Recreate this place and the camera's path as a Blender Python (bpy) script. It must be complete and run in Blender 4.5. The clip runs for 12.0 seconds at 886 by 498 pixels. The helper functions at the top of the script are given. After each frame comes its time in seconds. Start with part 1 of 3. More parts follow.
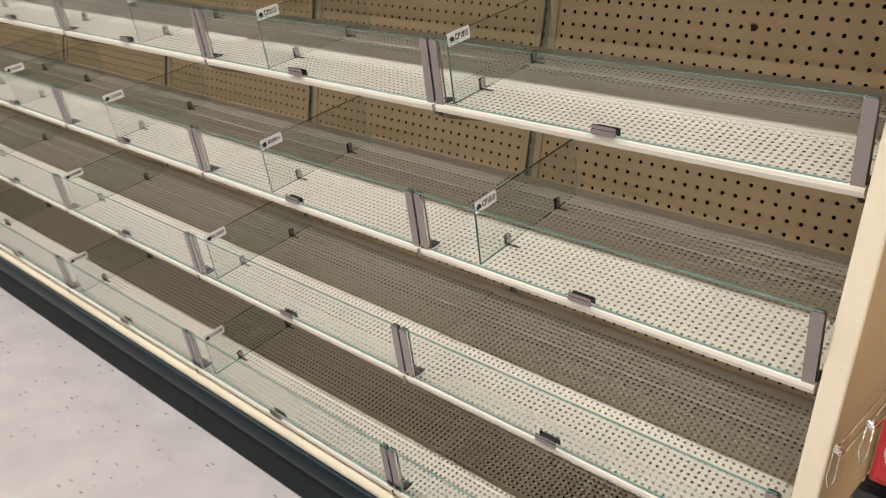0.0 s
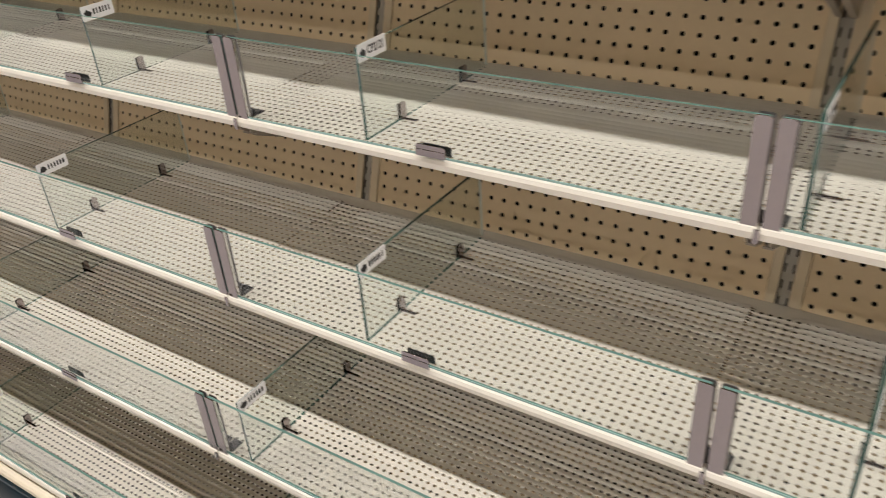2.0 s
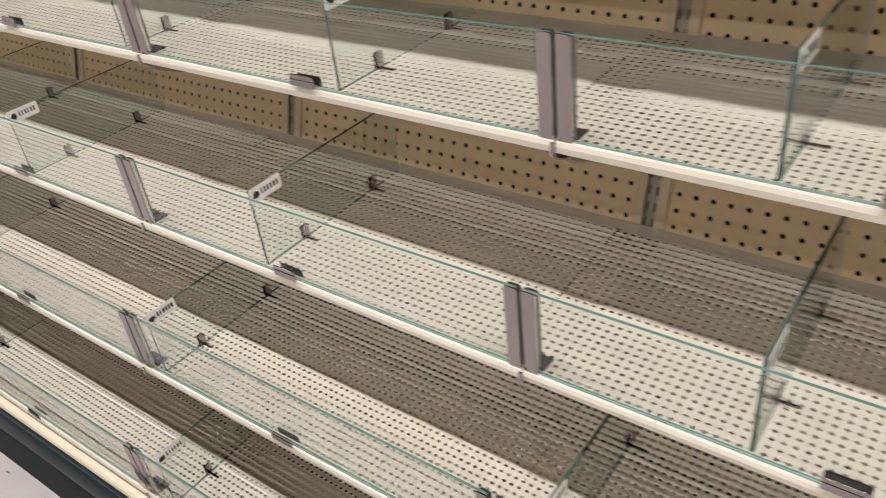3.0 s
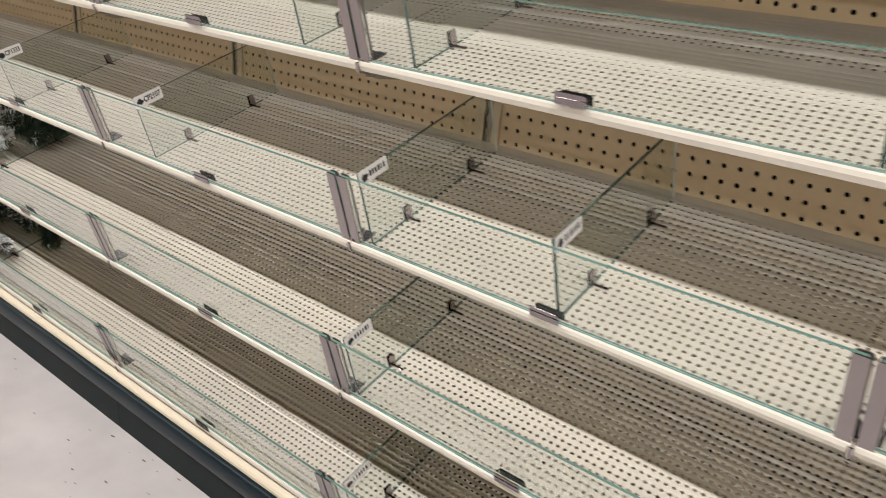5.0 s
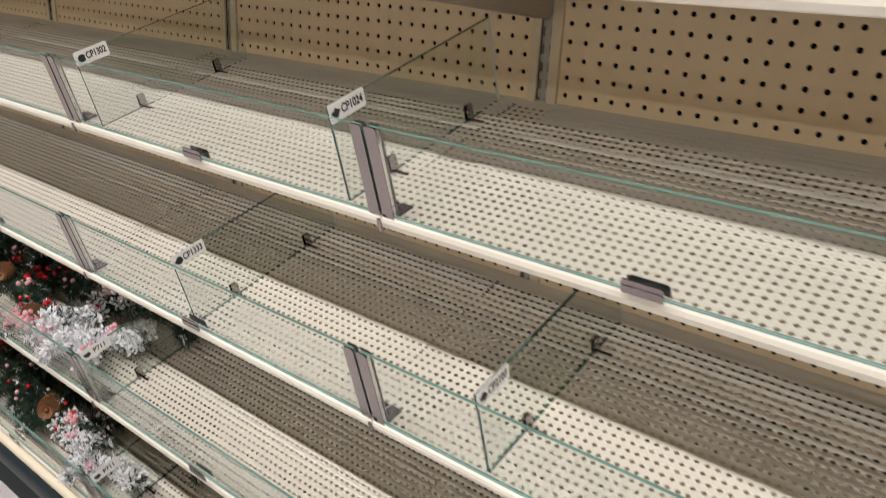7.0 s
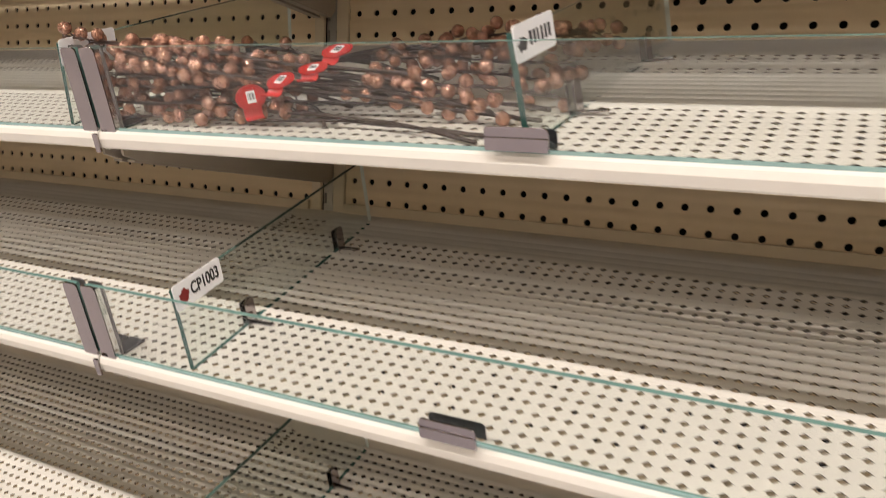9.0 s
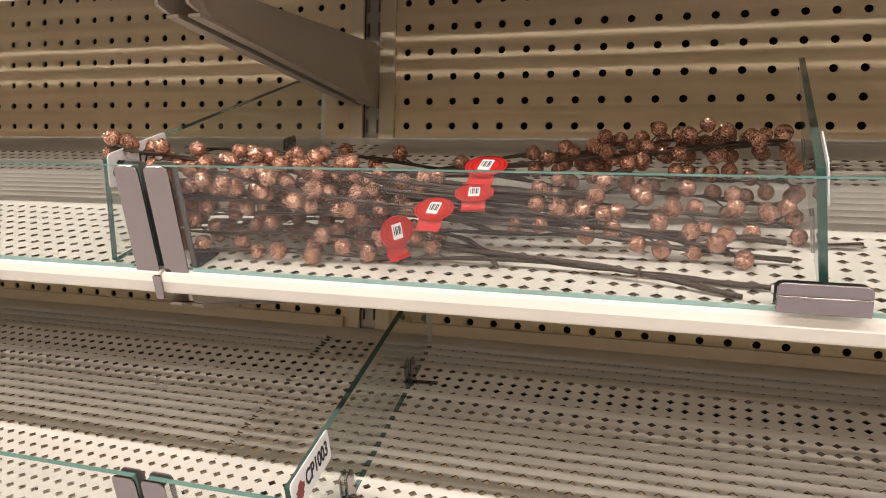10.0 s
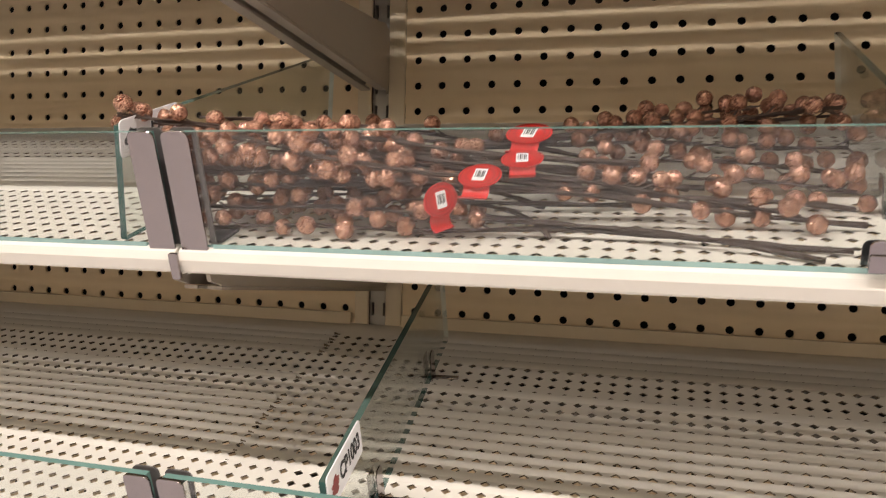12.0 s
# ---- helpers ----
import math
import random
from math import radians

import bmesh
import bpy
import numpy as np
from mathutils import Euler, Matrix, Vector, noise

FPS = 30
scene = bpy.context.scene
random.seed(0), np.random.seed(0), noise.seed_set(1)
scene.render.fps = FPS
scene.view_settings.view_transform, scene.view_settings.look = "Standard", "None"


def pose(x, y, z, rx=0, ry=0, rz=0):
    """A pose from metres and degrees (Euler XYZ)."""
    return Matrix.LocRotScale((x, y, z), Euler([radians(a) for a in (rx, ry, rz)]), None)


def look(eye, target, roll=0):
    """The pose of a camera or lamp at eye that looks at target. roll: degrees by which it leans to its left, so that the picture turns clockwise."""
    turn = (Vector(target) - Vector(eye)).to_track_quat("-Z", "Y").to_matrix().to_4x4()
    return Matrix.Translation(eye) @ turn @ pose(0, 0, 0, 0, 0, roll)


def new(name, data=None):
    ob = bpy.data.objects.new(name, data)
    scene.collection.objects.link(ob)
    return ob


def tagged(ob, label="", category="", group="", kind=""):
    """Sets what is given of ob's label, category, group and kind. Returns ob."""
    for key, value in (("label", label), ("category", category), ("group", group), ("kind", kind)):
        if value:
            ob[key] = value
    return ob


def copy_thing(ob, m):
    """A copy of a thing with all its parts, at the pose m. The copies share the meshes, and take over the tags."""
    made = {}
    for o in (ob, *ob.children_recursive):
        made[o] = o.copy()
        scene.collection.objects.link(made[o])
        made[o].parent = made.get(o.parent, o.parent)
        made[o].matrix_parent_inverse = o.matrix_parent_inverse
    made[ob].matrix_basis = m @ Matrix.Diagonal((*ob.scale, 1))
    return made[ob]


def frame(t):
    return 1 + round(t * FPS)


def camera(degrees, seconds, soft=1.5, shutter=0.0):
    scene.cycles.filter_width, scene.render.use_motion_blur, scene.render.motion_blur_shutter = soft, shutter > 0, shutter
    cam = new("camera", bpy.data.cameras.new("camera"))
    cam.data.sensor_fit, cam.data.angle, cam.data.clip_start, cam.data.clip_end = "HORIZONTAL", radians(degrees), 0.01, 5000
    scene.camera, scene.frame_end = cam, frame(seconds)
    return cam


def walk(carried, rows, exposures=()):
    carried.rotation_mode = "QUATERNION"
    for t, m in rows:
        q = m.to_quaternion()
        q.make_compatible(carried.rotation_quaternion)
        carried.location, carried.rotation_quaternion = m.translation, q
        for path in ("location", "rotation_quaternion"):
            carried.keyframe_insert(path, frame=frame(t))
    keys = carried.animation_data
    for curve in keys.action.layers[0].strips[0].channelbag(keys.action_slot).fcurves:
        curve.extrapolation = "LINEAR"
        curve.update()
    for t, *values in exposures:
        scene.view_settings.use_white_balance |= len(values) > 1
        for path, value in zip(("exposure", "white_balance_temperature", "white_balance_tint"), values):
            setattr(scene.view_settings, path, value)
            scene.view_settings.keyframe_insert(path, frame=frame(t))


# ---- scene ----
cam = camera(57.9, 12.0, 0.7, 0.25)
PATH = [
    (0, (0.247, -1.492, 1.185), (-0.976, -0.02, 0.604), 5.4),
    (0.5, (0.06, -1.354, 1.205), (-1.04, 0.228, 0.669), 5.9),
    (1, (-0.213, -1.292, 1.196), (-1.153, 0.398, 0.687), 6.8),
    (1.5, (-0.424, -1.259, 1.213), (-1.31, 0.461, 0.706), 6.9),
    (2, (-0.627, -1.216, 1.181), (-1.601, 0.442, 0.63), 6.2),
    (2.5, (-0.874, -1.157, 1.206), (-1.892, 0.462, 0.621), 5.6),
    (3, (-1.12, -1.138, 1.179), (-2.181, 0.421, 0.514), 4.9),
    (3.5, (-1.423, -1.163, 1.196), (-2.521, 0.365, 0.519), 4.5),
    (3.7, (-1.516, -1.174, 1.197), (-2.631, 0.341, 0.517), 4.4),
    (5.3, (-2.355, -1.193, 1.196), (-3.508, 0.26, 0.448), 4.3),
    (5.5, (-2.46, -1.191, 1.192), (-3.605, 0.269, 0.444), 4.4),
    (6, (-2.672, -1.161, 1.186), (-3.834, 0.278, 0.426), 3.9),
    (6.5, (-2.935, -1.088, 1.24), (-4.131, 0.359, 0.55), 3.5),
    (7, (-3.159, -1.028, 1.298), (-4.34, 0.444, 0.637), 3.0),
    (7.5, (-3.42, -0.986, 1.362), (-4.573, 0.548, 0.796), 2.8),
    (7.7, (-3.499, -0.971, 1.386), (-4.647, 0.58, 0.86), 2.7),
    (9.3, (-4.068, -0.815, 1.537), (-4.91, 0.983, 1.294), 2.0),
    (9.5, (-4.139, -0.809, 1.551), (-4.916, 1.021, 1.337), 1.6),
    (10, (-4.219, -0.794, 1.562), (-4.859, 1.095, 1.406), 1.4),
    (10.5, (-4.234, -0.783, 1.563), (-4.778, 1.139, 1.469), 1.7),
    (11, (-4.241, -0.782, 1.563), (-4.75, 1.151, 1.489), 1.9),
    (11.5, (-4.247, -0.781, 1.557), (-4.768, 1.148, 1.484), 1.5),
    (12, (-4.273, -0.773, 1.53), (-4.842, 1.141, 1.422), 1.1),
]
walk(cam, [(t, look(e, g, r)) for t, e, g, r in PATH], [(0, 0.0, 6500, 8), (1.5, 0.0, 6500, 10), (3.7, 0.0, 6500, 10), (5.3, 0.0, 6450, 10), (7.6, 0.0, 6450, 10), (9.4, 0.20, 6700, 14), (10.4, 0.26, 6700, 14), (12, 0.26, 6700, 14)])

# ---- light ----
world = bpy.data.worlds.new("world")
scene.world = world
world.use_nodes = True
world.node_tree.nodes["Background"].inputs[0].default_value = (1.0, 0.95, 0.88, 1)
world.node_tree.nodes["Background"].inputs[1].default_value = 0.0
scene.view_settings.exposure = 0.0

LAMP_Y, LAMP_Z = -2.45, 4.42          # row of fluorescent battens over the aisle
LAMP_W, LAMP_WARM = 32.5, (1.0, 0.962, 0.92)


def strip_lamp(x, y, z, watts, long=0.58):
    data = bpy.data.lights.new("batten_lamp", "AREA")
    data.shape, data.size, data.size_y = "RECTANGLE", long, 0.10
    data.energy, data.color = watts, LAMP_WARM
    ob = new("batten_lamp", data)
    ob.matrix_world = pose(x, y, z)
    return ob


# one row over this aisle, three made-up rows beyond for low-angle light
LAMP_ROWS = [(LAMP_Y, 0.58, [-11.2 + 1.22 * i for i in range(14)])]
LAMP_ROWS += [(LAMP_Y - 1.9 - 3.66 * r, 2.40, [-10.6 + 2.44 * i for i in range(7)]) for r in (1, 2, 3)]
for ly, long, xs in LAMP_ROWS:
    for lx in xs:
        strip_lamp(lx, ly, LAMP_Z - 0.06, LAMP_W * (1 if long < 1 else 1.1), long)

# ---- sizes ----
W = 0.762                            # bay width
SLOPE = math.atan(0.112 / 0.343)     # the shelves lean down to the front
DEPTH = 0.358                        # deck, along its slope
PEG = 0.0254
NBAY = 9
# level: front edge y, deck front z, front glass height, divider height
LEVELS = {"d": (-0.362, 0.174, 0.120, 0.128), "c": (-0.356, 0.446, 0.120, 0.128), "b": (-0.345, 0.722, 0.122, 0.130),
          "a": (-0.338, 1.007, 0.122, 0.130), "z": (-0.345, 1.295, 0.073, 0.079), "y": (-0.341, 1.501, 0.073, 0.077),
          "x": (-0.345, 1.702, 0.073, 0.077)}


def level_matrix(level, x):
    y, z = LEVELS[level][:2]
    return Matrix.Translation((x, y, z)) @ Matrix.Rotation(SLOPE, 4, "X")


# ---- materials ----
def nodes_of(mat):
    mat.use_nodes = True
    return mat.node_tree.nodes, mat.node_tree.links, mat.node_tree.nodes["Principled BSDF"]


def painted(name, color, rough=0.45, metal=0.0, grain=60.0, var=0.06, bump=0.05, stain=0.10, stain_scale=5.0, coat=0.0):
    """Paint or metal with fine grain, large soft stains and a little relief."""
    mat = bpy.data.materials.new(name)
    ns, ln, bsdf = nodes_of(mat)
    tc = ns.new("ShaderNodeTexCoord")
    geo = ns.new("ShaderNodeNewGeometry")
    fine, big = ns.new("ShaderNodeTexNoise"), ns.new("ShaderNodeTexNoise")
    fine.inputs["Scale"].default_value, big.inputs["Scale"].default_value = grain, stain_scale
    fine.inputs["Detail"].default_value, big.inputs["Detail"].default_value = 4, 5
    ln.new(geo.outputs["Position"], fine.inputs["Vector"]), ln.new(geo.outputs["Position"], big.inputs["Vector"])
    add = ns.new("ShaderNodeMath"); add.operation = "MULTIPLY_ADD"
    ln.new(fine.outputs[0], add.inputs[0]); add.inputs[1].default_value = 2 * var; add.inputs[2].default_value = 1 - var
    add2 = ns.new("ShaderNodeMath"); add2.operation = "MULTIPLY_ADD"
    ln.new(big.outputs[0], add2.inputs[0]); add2.inputs[1].default_value = 2 * stain; add2.inputs[2].default_value = 1 - stain
    mul = ns.new("ShaderNodeMath"); mul.operation = "MULTIPLY"
    ln.new(add.outputs[0], mul.inputs[0]), ln.new(add2.outputs[0], mul.inputs[1])
    col = ns.new("ShaderNodeVectorMath"); col.operation = "SCALE"
    col.inputs[0].default_value = color
    ln.new(mul.outputs[0], col.inputs["Scale"])
    ln.new(col.outputs[0], bsdf.inputs["Base Color"])
    rr = ns.new("ShaderNodeMapRange")
    rr.inputs[3].default_value, rr.inputs[4].default_value = max(0.02, rough - 0.1), min(1, rough + 0.12)
    ln.new(big.outputs[0], rr.inputs[0]), ln.new(rr.outputs[0], bsdf.inputs["Roughness"])
    bsdf.inputs["Metallic"].default_value = metal
    bsdf.inputs["Coat Weight"].default_value = coat
    if bump:
        b = ns.new("ShaderNodeBump")
        b.inputs["Strength"].default_value, b.inputs["Distance"].default_value = bump, 0.001
        ln.new(fine.outputs[0], b.inputs["Height"]), ln.new(b.outputs[0], bsdf.inputs["Normal"])
    return mat


def thin_glass(name, tint, gloss=1.0):
    """A thin pane: clear with a slight tint, mirror gloss by Fresnel."""
    mat = bpy.data.materials.new(name)
    mat.use_nodes = True
    ns, ln = mat.node_tree.nodes, mat.node_tree.links
    ns.clear()
    out, mix = ns.new("ShaderNodeOutputMaterial"), ns.new("ShaderNodeMixShader")
    clear, gl, lw = ns.new("ShaderNodeBsdfTransparent"), ns.new("ShaderNodeBsdfGlossy"), ns.new("ShaderNodeLayerWeight")
    clear.inputs[0].default_value = (*tint, 1)
    gl.inputs["Roughness"].default_value = 0.015
    lw.inputs[0].default_value = 0.5
    p5, sch = ns.new("ShaderNodeMath"), ns.new("ShaderNodeMath")
    p5.operation, sch.operation = "POWER", "MULTIPLY_ADD"
    p5.inputs[1].default_value, sch.inputs[1].default_value, sch.inputs[2].default_value = 5.0, 0.95, 0.040
    ln.new(lw.outputs["Facing"], p5.inputs[0]), ln.new(p5.outputs[0], sch.inputs[0]), ln.new(sch.outputs[0], mix.inputs[0])
    ln.new(clear.outputs[0], mix.inputs[1]), ln.new(gl.outputs[0], mix.inputs[2])
    ln.new(mix.outputs[0], out.inputs[0])
    return mat


def floor_material():
    mat = bpy.data.materials.new("vinyl_floor")
    ns, ln, bsdf = nodes_of(mat)
    geo = ns.new("ShaderNodeNewGeometry")
    vor, cell = ns.new("ShaderNodeTexVoronoi"), ns.new("ShaderNodeTexNoise")
    mapn = ns.new("ShaderNodeMapping")
    mapn.inputs["Scale"].default_value = (0.6, 1.9, 1.0)
    warp = ns.new("ShaderNodeTexNoise"); warp.inputs["Scale"].default_value = 90
    mixv = ns.new("ShaderNodeMix"); mixv.data_type = "VECTOR"; mixv.inputs[0].default_value = 0.03
    ln.new(geo.outputs["Position"], mixv.inputs[4]), ln.new(warp.outputs["Color"], mixv.inputs[5])
    ln.new(mixv.outputs[1], mapn.inputs[0]), ln.new(mapn.outputs[0], vor.inputs["Vector"])
    vor.inputs["Scale"].default_value = 34
    less = ns.new("ShaderNodeMath"); less.operation = "LESS_THAN"; less.inputs[1].default_value = 0.15
    ln.new(vor.outputs["Distance"], less.inputs[0])
    sep = ns.new("ShaderNodeSeparateColor"); ln.new(vor.outputs["Color"], sep.inputs[0])
    few = ns.new("ShaderNodeMath"); few.operation = "LESS_THAN"; few.inputs[1].default_value = 0.42
    ln.new(sep.outputs[0], few.inputs[0])
    both = ns.new("ShaderNodeMath"); both.operation = "MULTIPLY"
    ln.new(less.outputs[0], both.inputs[0]), ln.new(few.outputs[0], both.inputs[1])
    shade = ns.new("ShaderNodeMath"); shade.operation = "MULTIPLY"
    ln.new(both.outputs[0], shade.inputs[0]), ln.new(sep.outputs[1], shade.inputs[1])
    cell.inputs["Scale"].default_value, cell.inputs["Detail"].default_value = 7, 6
    ln.new(geo.outputs["Position"], cell.inputs["Vector"])
    ramp = ns.new("ShaderNodeValToRGB")
    ramp.color_ramp.elements[0].position, ramp.color_ramp.elements[0].color = 0.3, (0.62, 0.585, 0.605, 1)
    ramp.color_ramp.elements[1].position, ramp.color_ramp.elements[1].color = 0.7, (0.74, 0.70, 0.72, 1)
    ln.new(cell.outputs[0], ramp.inputs[0])
    mx = ns.new("ShaderNodeMix"); mx.data_type = "RGBA"
    ln.new(shade.outputs[0], mx.inputs[0]), ln.new(ramp.outputs[0], mx.inputs[6])
    mx.inputs[7].default_value = (0.08, 0.07, 0.065, 1)
    ln.new(mx.outputs[2], bsdf.inputs["Base Color"])
    bsdf.inputs["Roughness"].default_value = 0.35
    return mat


def glitter_material():
    """Copper glitter: small facets, each with its own tilt and tone."""
    mat = bpy.data.materials.new("copper_glitter")
    ns, ln, bsdf = nodes_of(mat)
    tc = ns.new("ShaderNodeTexCoord")
    vor = ns.new("ShaderNodeTexVoronoi"); vor.inputs["Scale"].default_value = 1600
    geo = ns.new("ShaderNodeNewGeometry")
    ln.new(geo.outputs["Position"], vor.inputs["Vector"])
    ramp = ns.new("ShaderNodeValToRGB")
    ramp.color_ramp.elements[0].position, ramp.color_ramp.elements[1].position = 0.2, 0.95
    ramp.color_ramp.elements[0].color = (0.19, 0.058, 0.034, 1)
    ramp.color_ramp.elements[1].color = (0.97, 0.58, 0.42, 1)
    sep = ns.new("ShaderNodeSeparateColor")
    ln.new(vor.outputs["Color"], sep.inputs[0]), ln.new(sep.outputs[0], ramp.inputs[0])
    ln.new(ramp.outputs[0], bsdf.inputs["Base Color"])
    sub = ns.new("ShaderNodeVectorMath"); sub.operation = "MULTIPLY_ADD"
    sub.inputs[1].default_value, sub.inputs[2].default_value = (1.0, 1.0, 1.0), (-0.5, -0.5, -0.5)
    ln.new(vor.outputs["Color"], sub.inputs[0])
    addn = ns.new("ShaderNodeVectorMath"); addn.operation = "ADD"
    ln.new(sub.outputs[0], addn.inputs[0]), ln.new(geo.outputs["Normal"], addn.inputs[1])
    nrm = ns.new("ShaderNodeVectorMath"); nrm.operation = "NORMALIZE"
    ln.new(addn.outputs[0], nrm.inputs[0]), ln.new(nrm.outputs[0], bsdf.inputs["Normal"])
    bsdf.inputs["Metallic"].default_value, bsdf.inputs["Roughness"].default_value = 0.7, 0.2
    return mat


M_DECK = painted("deck_enamel", (0.74, 0.695, 0.615), 0.42, grain=90, var=0.03, bump=0.03, stain=0.05)
M_LIP = painted("lip_enamel", (0.80, 0.76, 0.69), 0.32, grain=40, var=0.02, bump=0.0, stain=0.04)
M_PEG = painted("beige_panel", (0.83, 0.67, 0.45), 0.50, grain=80, var=0.03, bump=0.04, stain=0.06)
M_FLANGE = painted("beige_flange", (0.74, 0.63, 0.46), 0.45, grain=50, var=0.03, bump=0.02, stain=0.06)
M_UPRIGHT = painted("grey_upright", (0.42, 0.40, 0.36), 0.4, metal=0.3, grain=60, var=0.04, bump=0.02)
M_BRACKET = painted("bracket_paint", (0.36, 0.31, 0.25), 0.4, grain=50, var=0.03, bump=0.02)
# stiffener and underside tones: shade below the decks put into the colour
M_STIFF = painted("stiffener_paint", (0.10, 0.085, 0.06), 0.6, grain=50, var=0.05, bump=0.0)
M_UNDERSHADE = painted("underside_paint", (0.14, 0.10, 0.058), 0.6, grain=60, var=0.08, bump=0.03, stain=0.2)
# near-black colour for the shade behind the pegboard holes
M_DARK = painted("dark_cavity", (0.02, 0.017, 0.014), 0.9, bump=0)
M_STEEL = painted("brushed_steel", (0.34, 0.305, 0.305), 0.11, metal=1.0, grain=150, var=0.05, bump=0.01, stain=0.08)
M_CLIP = painted("clip_steel", (0.30, 0.27, 0.28), 0.10, metal=1.0, grain=120, var=0.05, bump=0.0, stain=0.15)
M_LEAF = painted("dull_leaf", (0.16, 0.145, 0.14), 0.35, metal=0.4, grain=80, var=0.05, bump=0.0)
M_CHROME = painted("chrome", (0.75, 0.75, 0.76), 0.08, metal=1.0, grain=80, var=0.02, bump=0.0)
# black of the middle clips' back leaf and of the end clips' shadow
M_BLACK = painted("black_rubber", (0.018, 0.018, 0.02), 0.45, grain=60, var=0.1, bump=0.02)
M_KICK = painted("charcoal_kick", (0.011, 0.019, 0.021), 0.7, grain=120, var=0.12, bump=0.04, stain=0.2)
M_BUMPER = painted("bumper_vinyl", (0.004, 0.016, 0.025), 0.38, grain=40, var=0.1, bump=0.01, stain=0.15)
M_CREAM = painted("cream_enamel", (0.86, 0.77, 0.62), 0.4, grain=50, var=0.03, bump=0.02, stain=0.08)
for _m in (M_KICK, M_BUMPER):
    _m.node_tree.nodes["Principled BSDF"].inputs["Specular IOR Level"].default_value = 0.3
M_GLASS = thin_glass("shelf_glass", (0.958, 0.972, 0.964))
M_GLASS_DIV = thin_glass("divider_glass", (0.935, 0.958, 0.945))
M_EDGE_DIV = painted("divider_edge", (0.075, 0.12, 0.10), 0.10, grain=30, var=0.2, bump=0.0, stain=0.35, stain_scale=14)
# pale rim colour that carries the light caught by the rear edge
M_EDGE_LIT = painted("ground_glass_edge", (0.62, 0.66, 0.62), 0.3, grain=200, var=0.1, bump=0.0)
M_EDGE = painted("glass_edge", (0.15, 0.27, 0.24), 0.08, grain=30, var=0.2, bump=0.0, stain=0.35, stain_scale=14)
M_EDGE_TEAL = painted("glass_edge_teal", (0.30, 0.46, 0.44), 0.15, grain=30, var=0.2, bump=0.0, stain=0.3, stain_scale=14)
M_EDGE_DARK = painted("glass_edge_dark", (0.035, 0.10, 0.085), 0.12, grain=30, var=0.2, bump=0.0, stain=0.35, stain_scale=14)
M_WHITE = painted("label_card", (0.86, 0.86, 0.88), 0.35, grain=40, var=0.02, bump=0.0, stain=0.03)
M_INK = painted("ink", (0.02, 0.02, 0.022), 0.6, bump=0)
# unseen walls, opposite side and ceiling: tones chosen for the light they bounce
M_WALL = painted("wall_paint", (0.66, 0.565, 0.36), 0.7, grain=40, stain=0.08)
M_OPP = painted("opposite_paint", (0.42, 0.37, 0.30), 0.7, grain=40, stain=0.25)
M_CEIL = painted("ceiling_paint", (0.40, 0.365, 0.25), 0.8, grain=40, stain=0.05)
M_FLOOR = floor_material()
M_GLITTER = glitter_material()
M_STEM = painted("brown_stem", (0.046, 0.027, 0.019), 0.6, grain=300, var=0.3, bump=0.3)
M_RED = painted("red_card", (0.62, 0.025, 0.02), 0.35, grain=50, var=0.05, bump=0.0)
M_REDDARK = painted("red_print", (0.22, 0.012, 0.012), 0.4, bump=0)
M_BERRY = painted("red_berry", (0.60, 0.012, 0.025), 0.25, grain=200, var=0.15, bump=0.02)
M_SNOWBERRY = painted("frosted_berry", (0.84, 0.42, 0.47), 0.6, grain=400, var=0.35, bump=0.3)
M_SNOW = painted("frosted_needle", (0.86, 0.86, 0.90), 0.8, grain=300, var=0.3, bump=0.2)
M_GREEN = painted("pine_needle", (0.030, 0.062, 0.036), 0.6, grain=200, var=0.35, bump=0.1)
M_CONE = painted("pine_cone", (0.26, 0.12, 0.055), 0.65, grain=200, var=0.3, bump=0.2)
M_TWIG = painted("grey_twig", (0.10, 0.085, 0.07), 0.75, grain=200, var=0.3, bump=0.2)
M_TAN = painted("tan_side", (0.50, 0.36, 0.22), 0.5, grain=30, var=0.08, stain=0.14)
M_TUBE = bpy.data.materials.new("lamp_diffuser")
_n, _l, _b = nodes_of(M_TUBE)
_b.inputs["Base Color"].default_value = (0.9, 0.9, 0.88, 1)
_b.inputs["Emission Color"].default_value = (1.0, 0.93, 0.84, 1)
_b.inputs["Emission Strength"].default_value = 5.0


# ---- mesh helpers ----
def part(name, bm, material, parent=None, label="", smooth=False):
    """One mesh object from a bmesh, under a thing or a part."""
    me = bpy.data.meshes.new(name)
    bm.to_mesh(me)
    bm.free()
    for m in (material if isinstance(material, (list, tuple)) else [material]):
        me.materials.append(m)
    if smooth:
        for p in me.polygons:
            p.use_smooth = True
    ob = new(name, me)
    ob.parent = parent
    if label:
        ob["label"] = label
    return ob


def share(name, me, parent, m):
    ob = new(name, me)
    ob.parent = parent
    ob.matrix_basis = m
    return ob


def empty(name, m, label, category, group="", kind=""):
    ob = new(name)
    ob.empty_display_size = 0.05
    ob.matrix_basis = m
    return tagged(ob, label, category, group, kind)


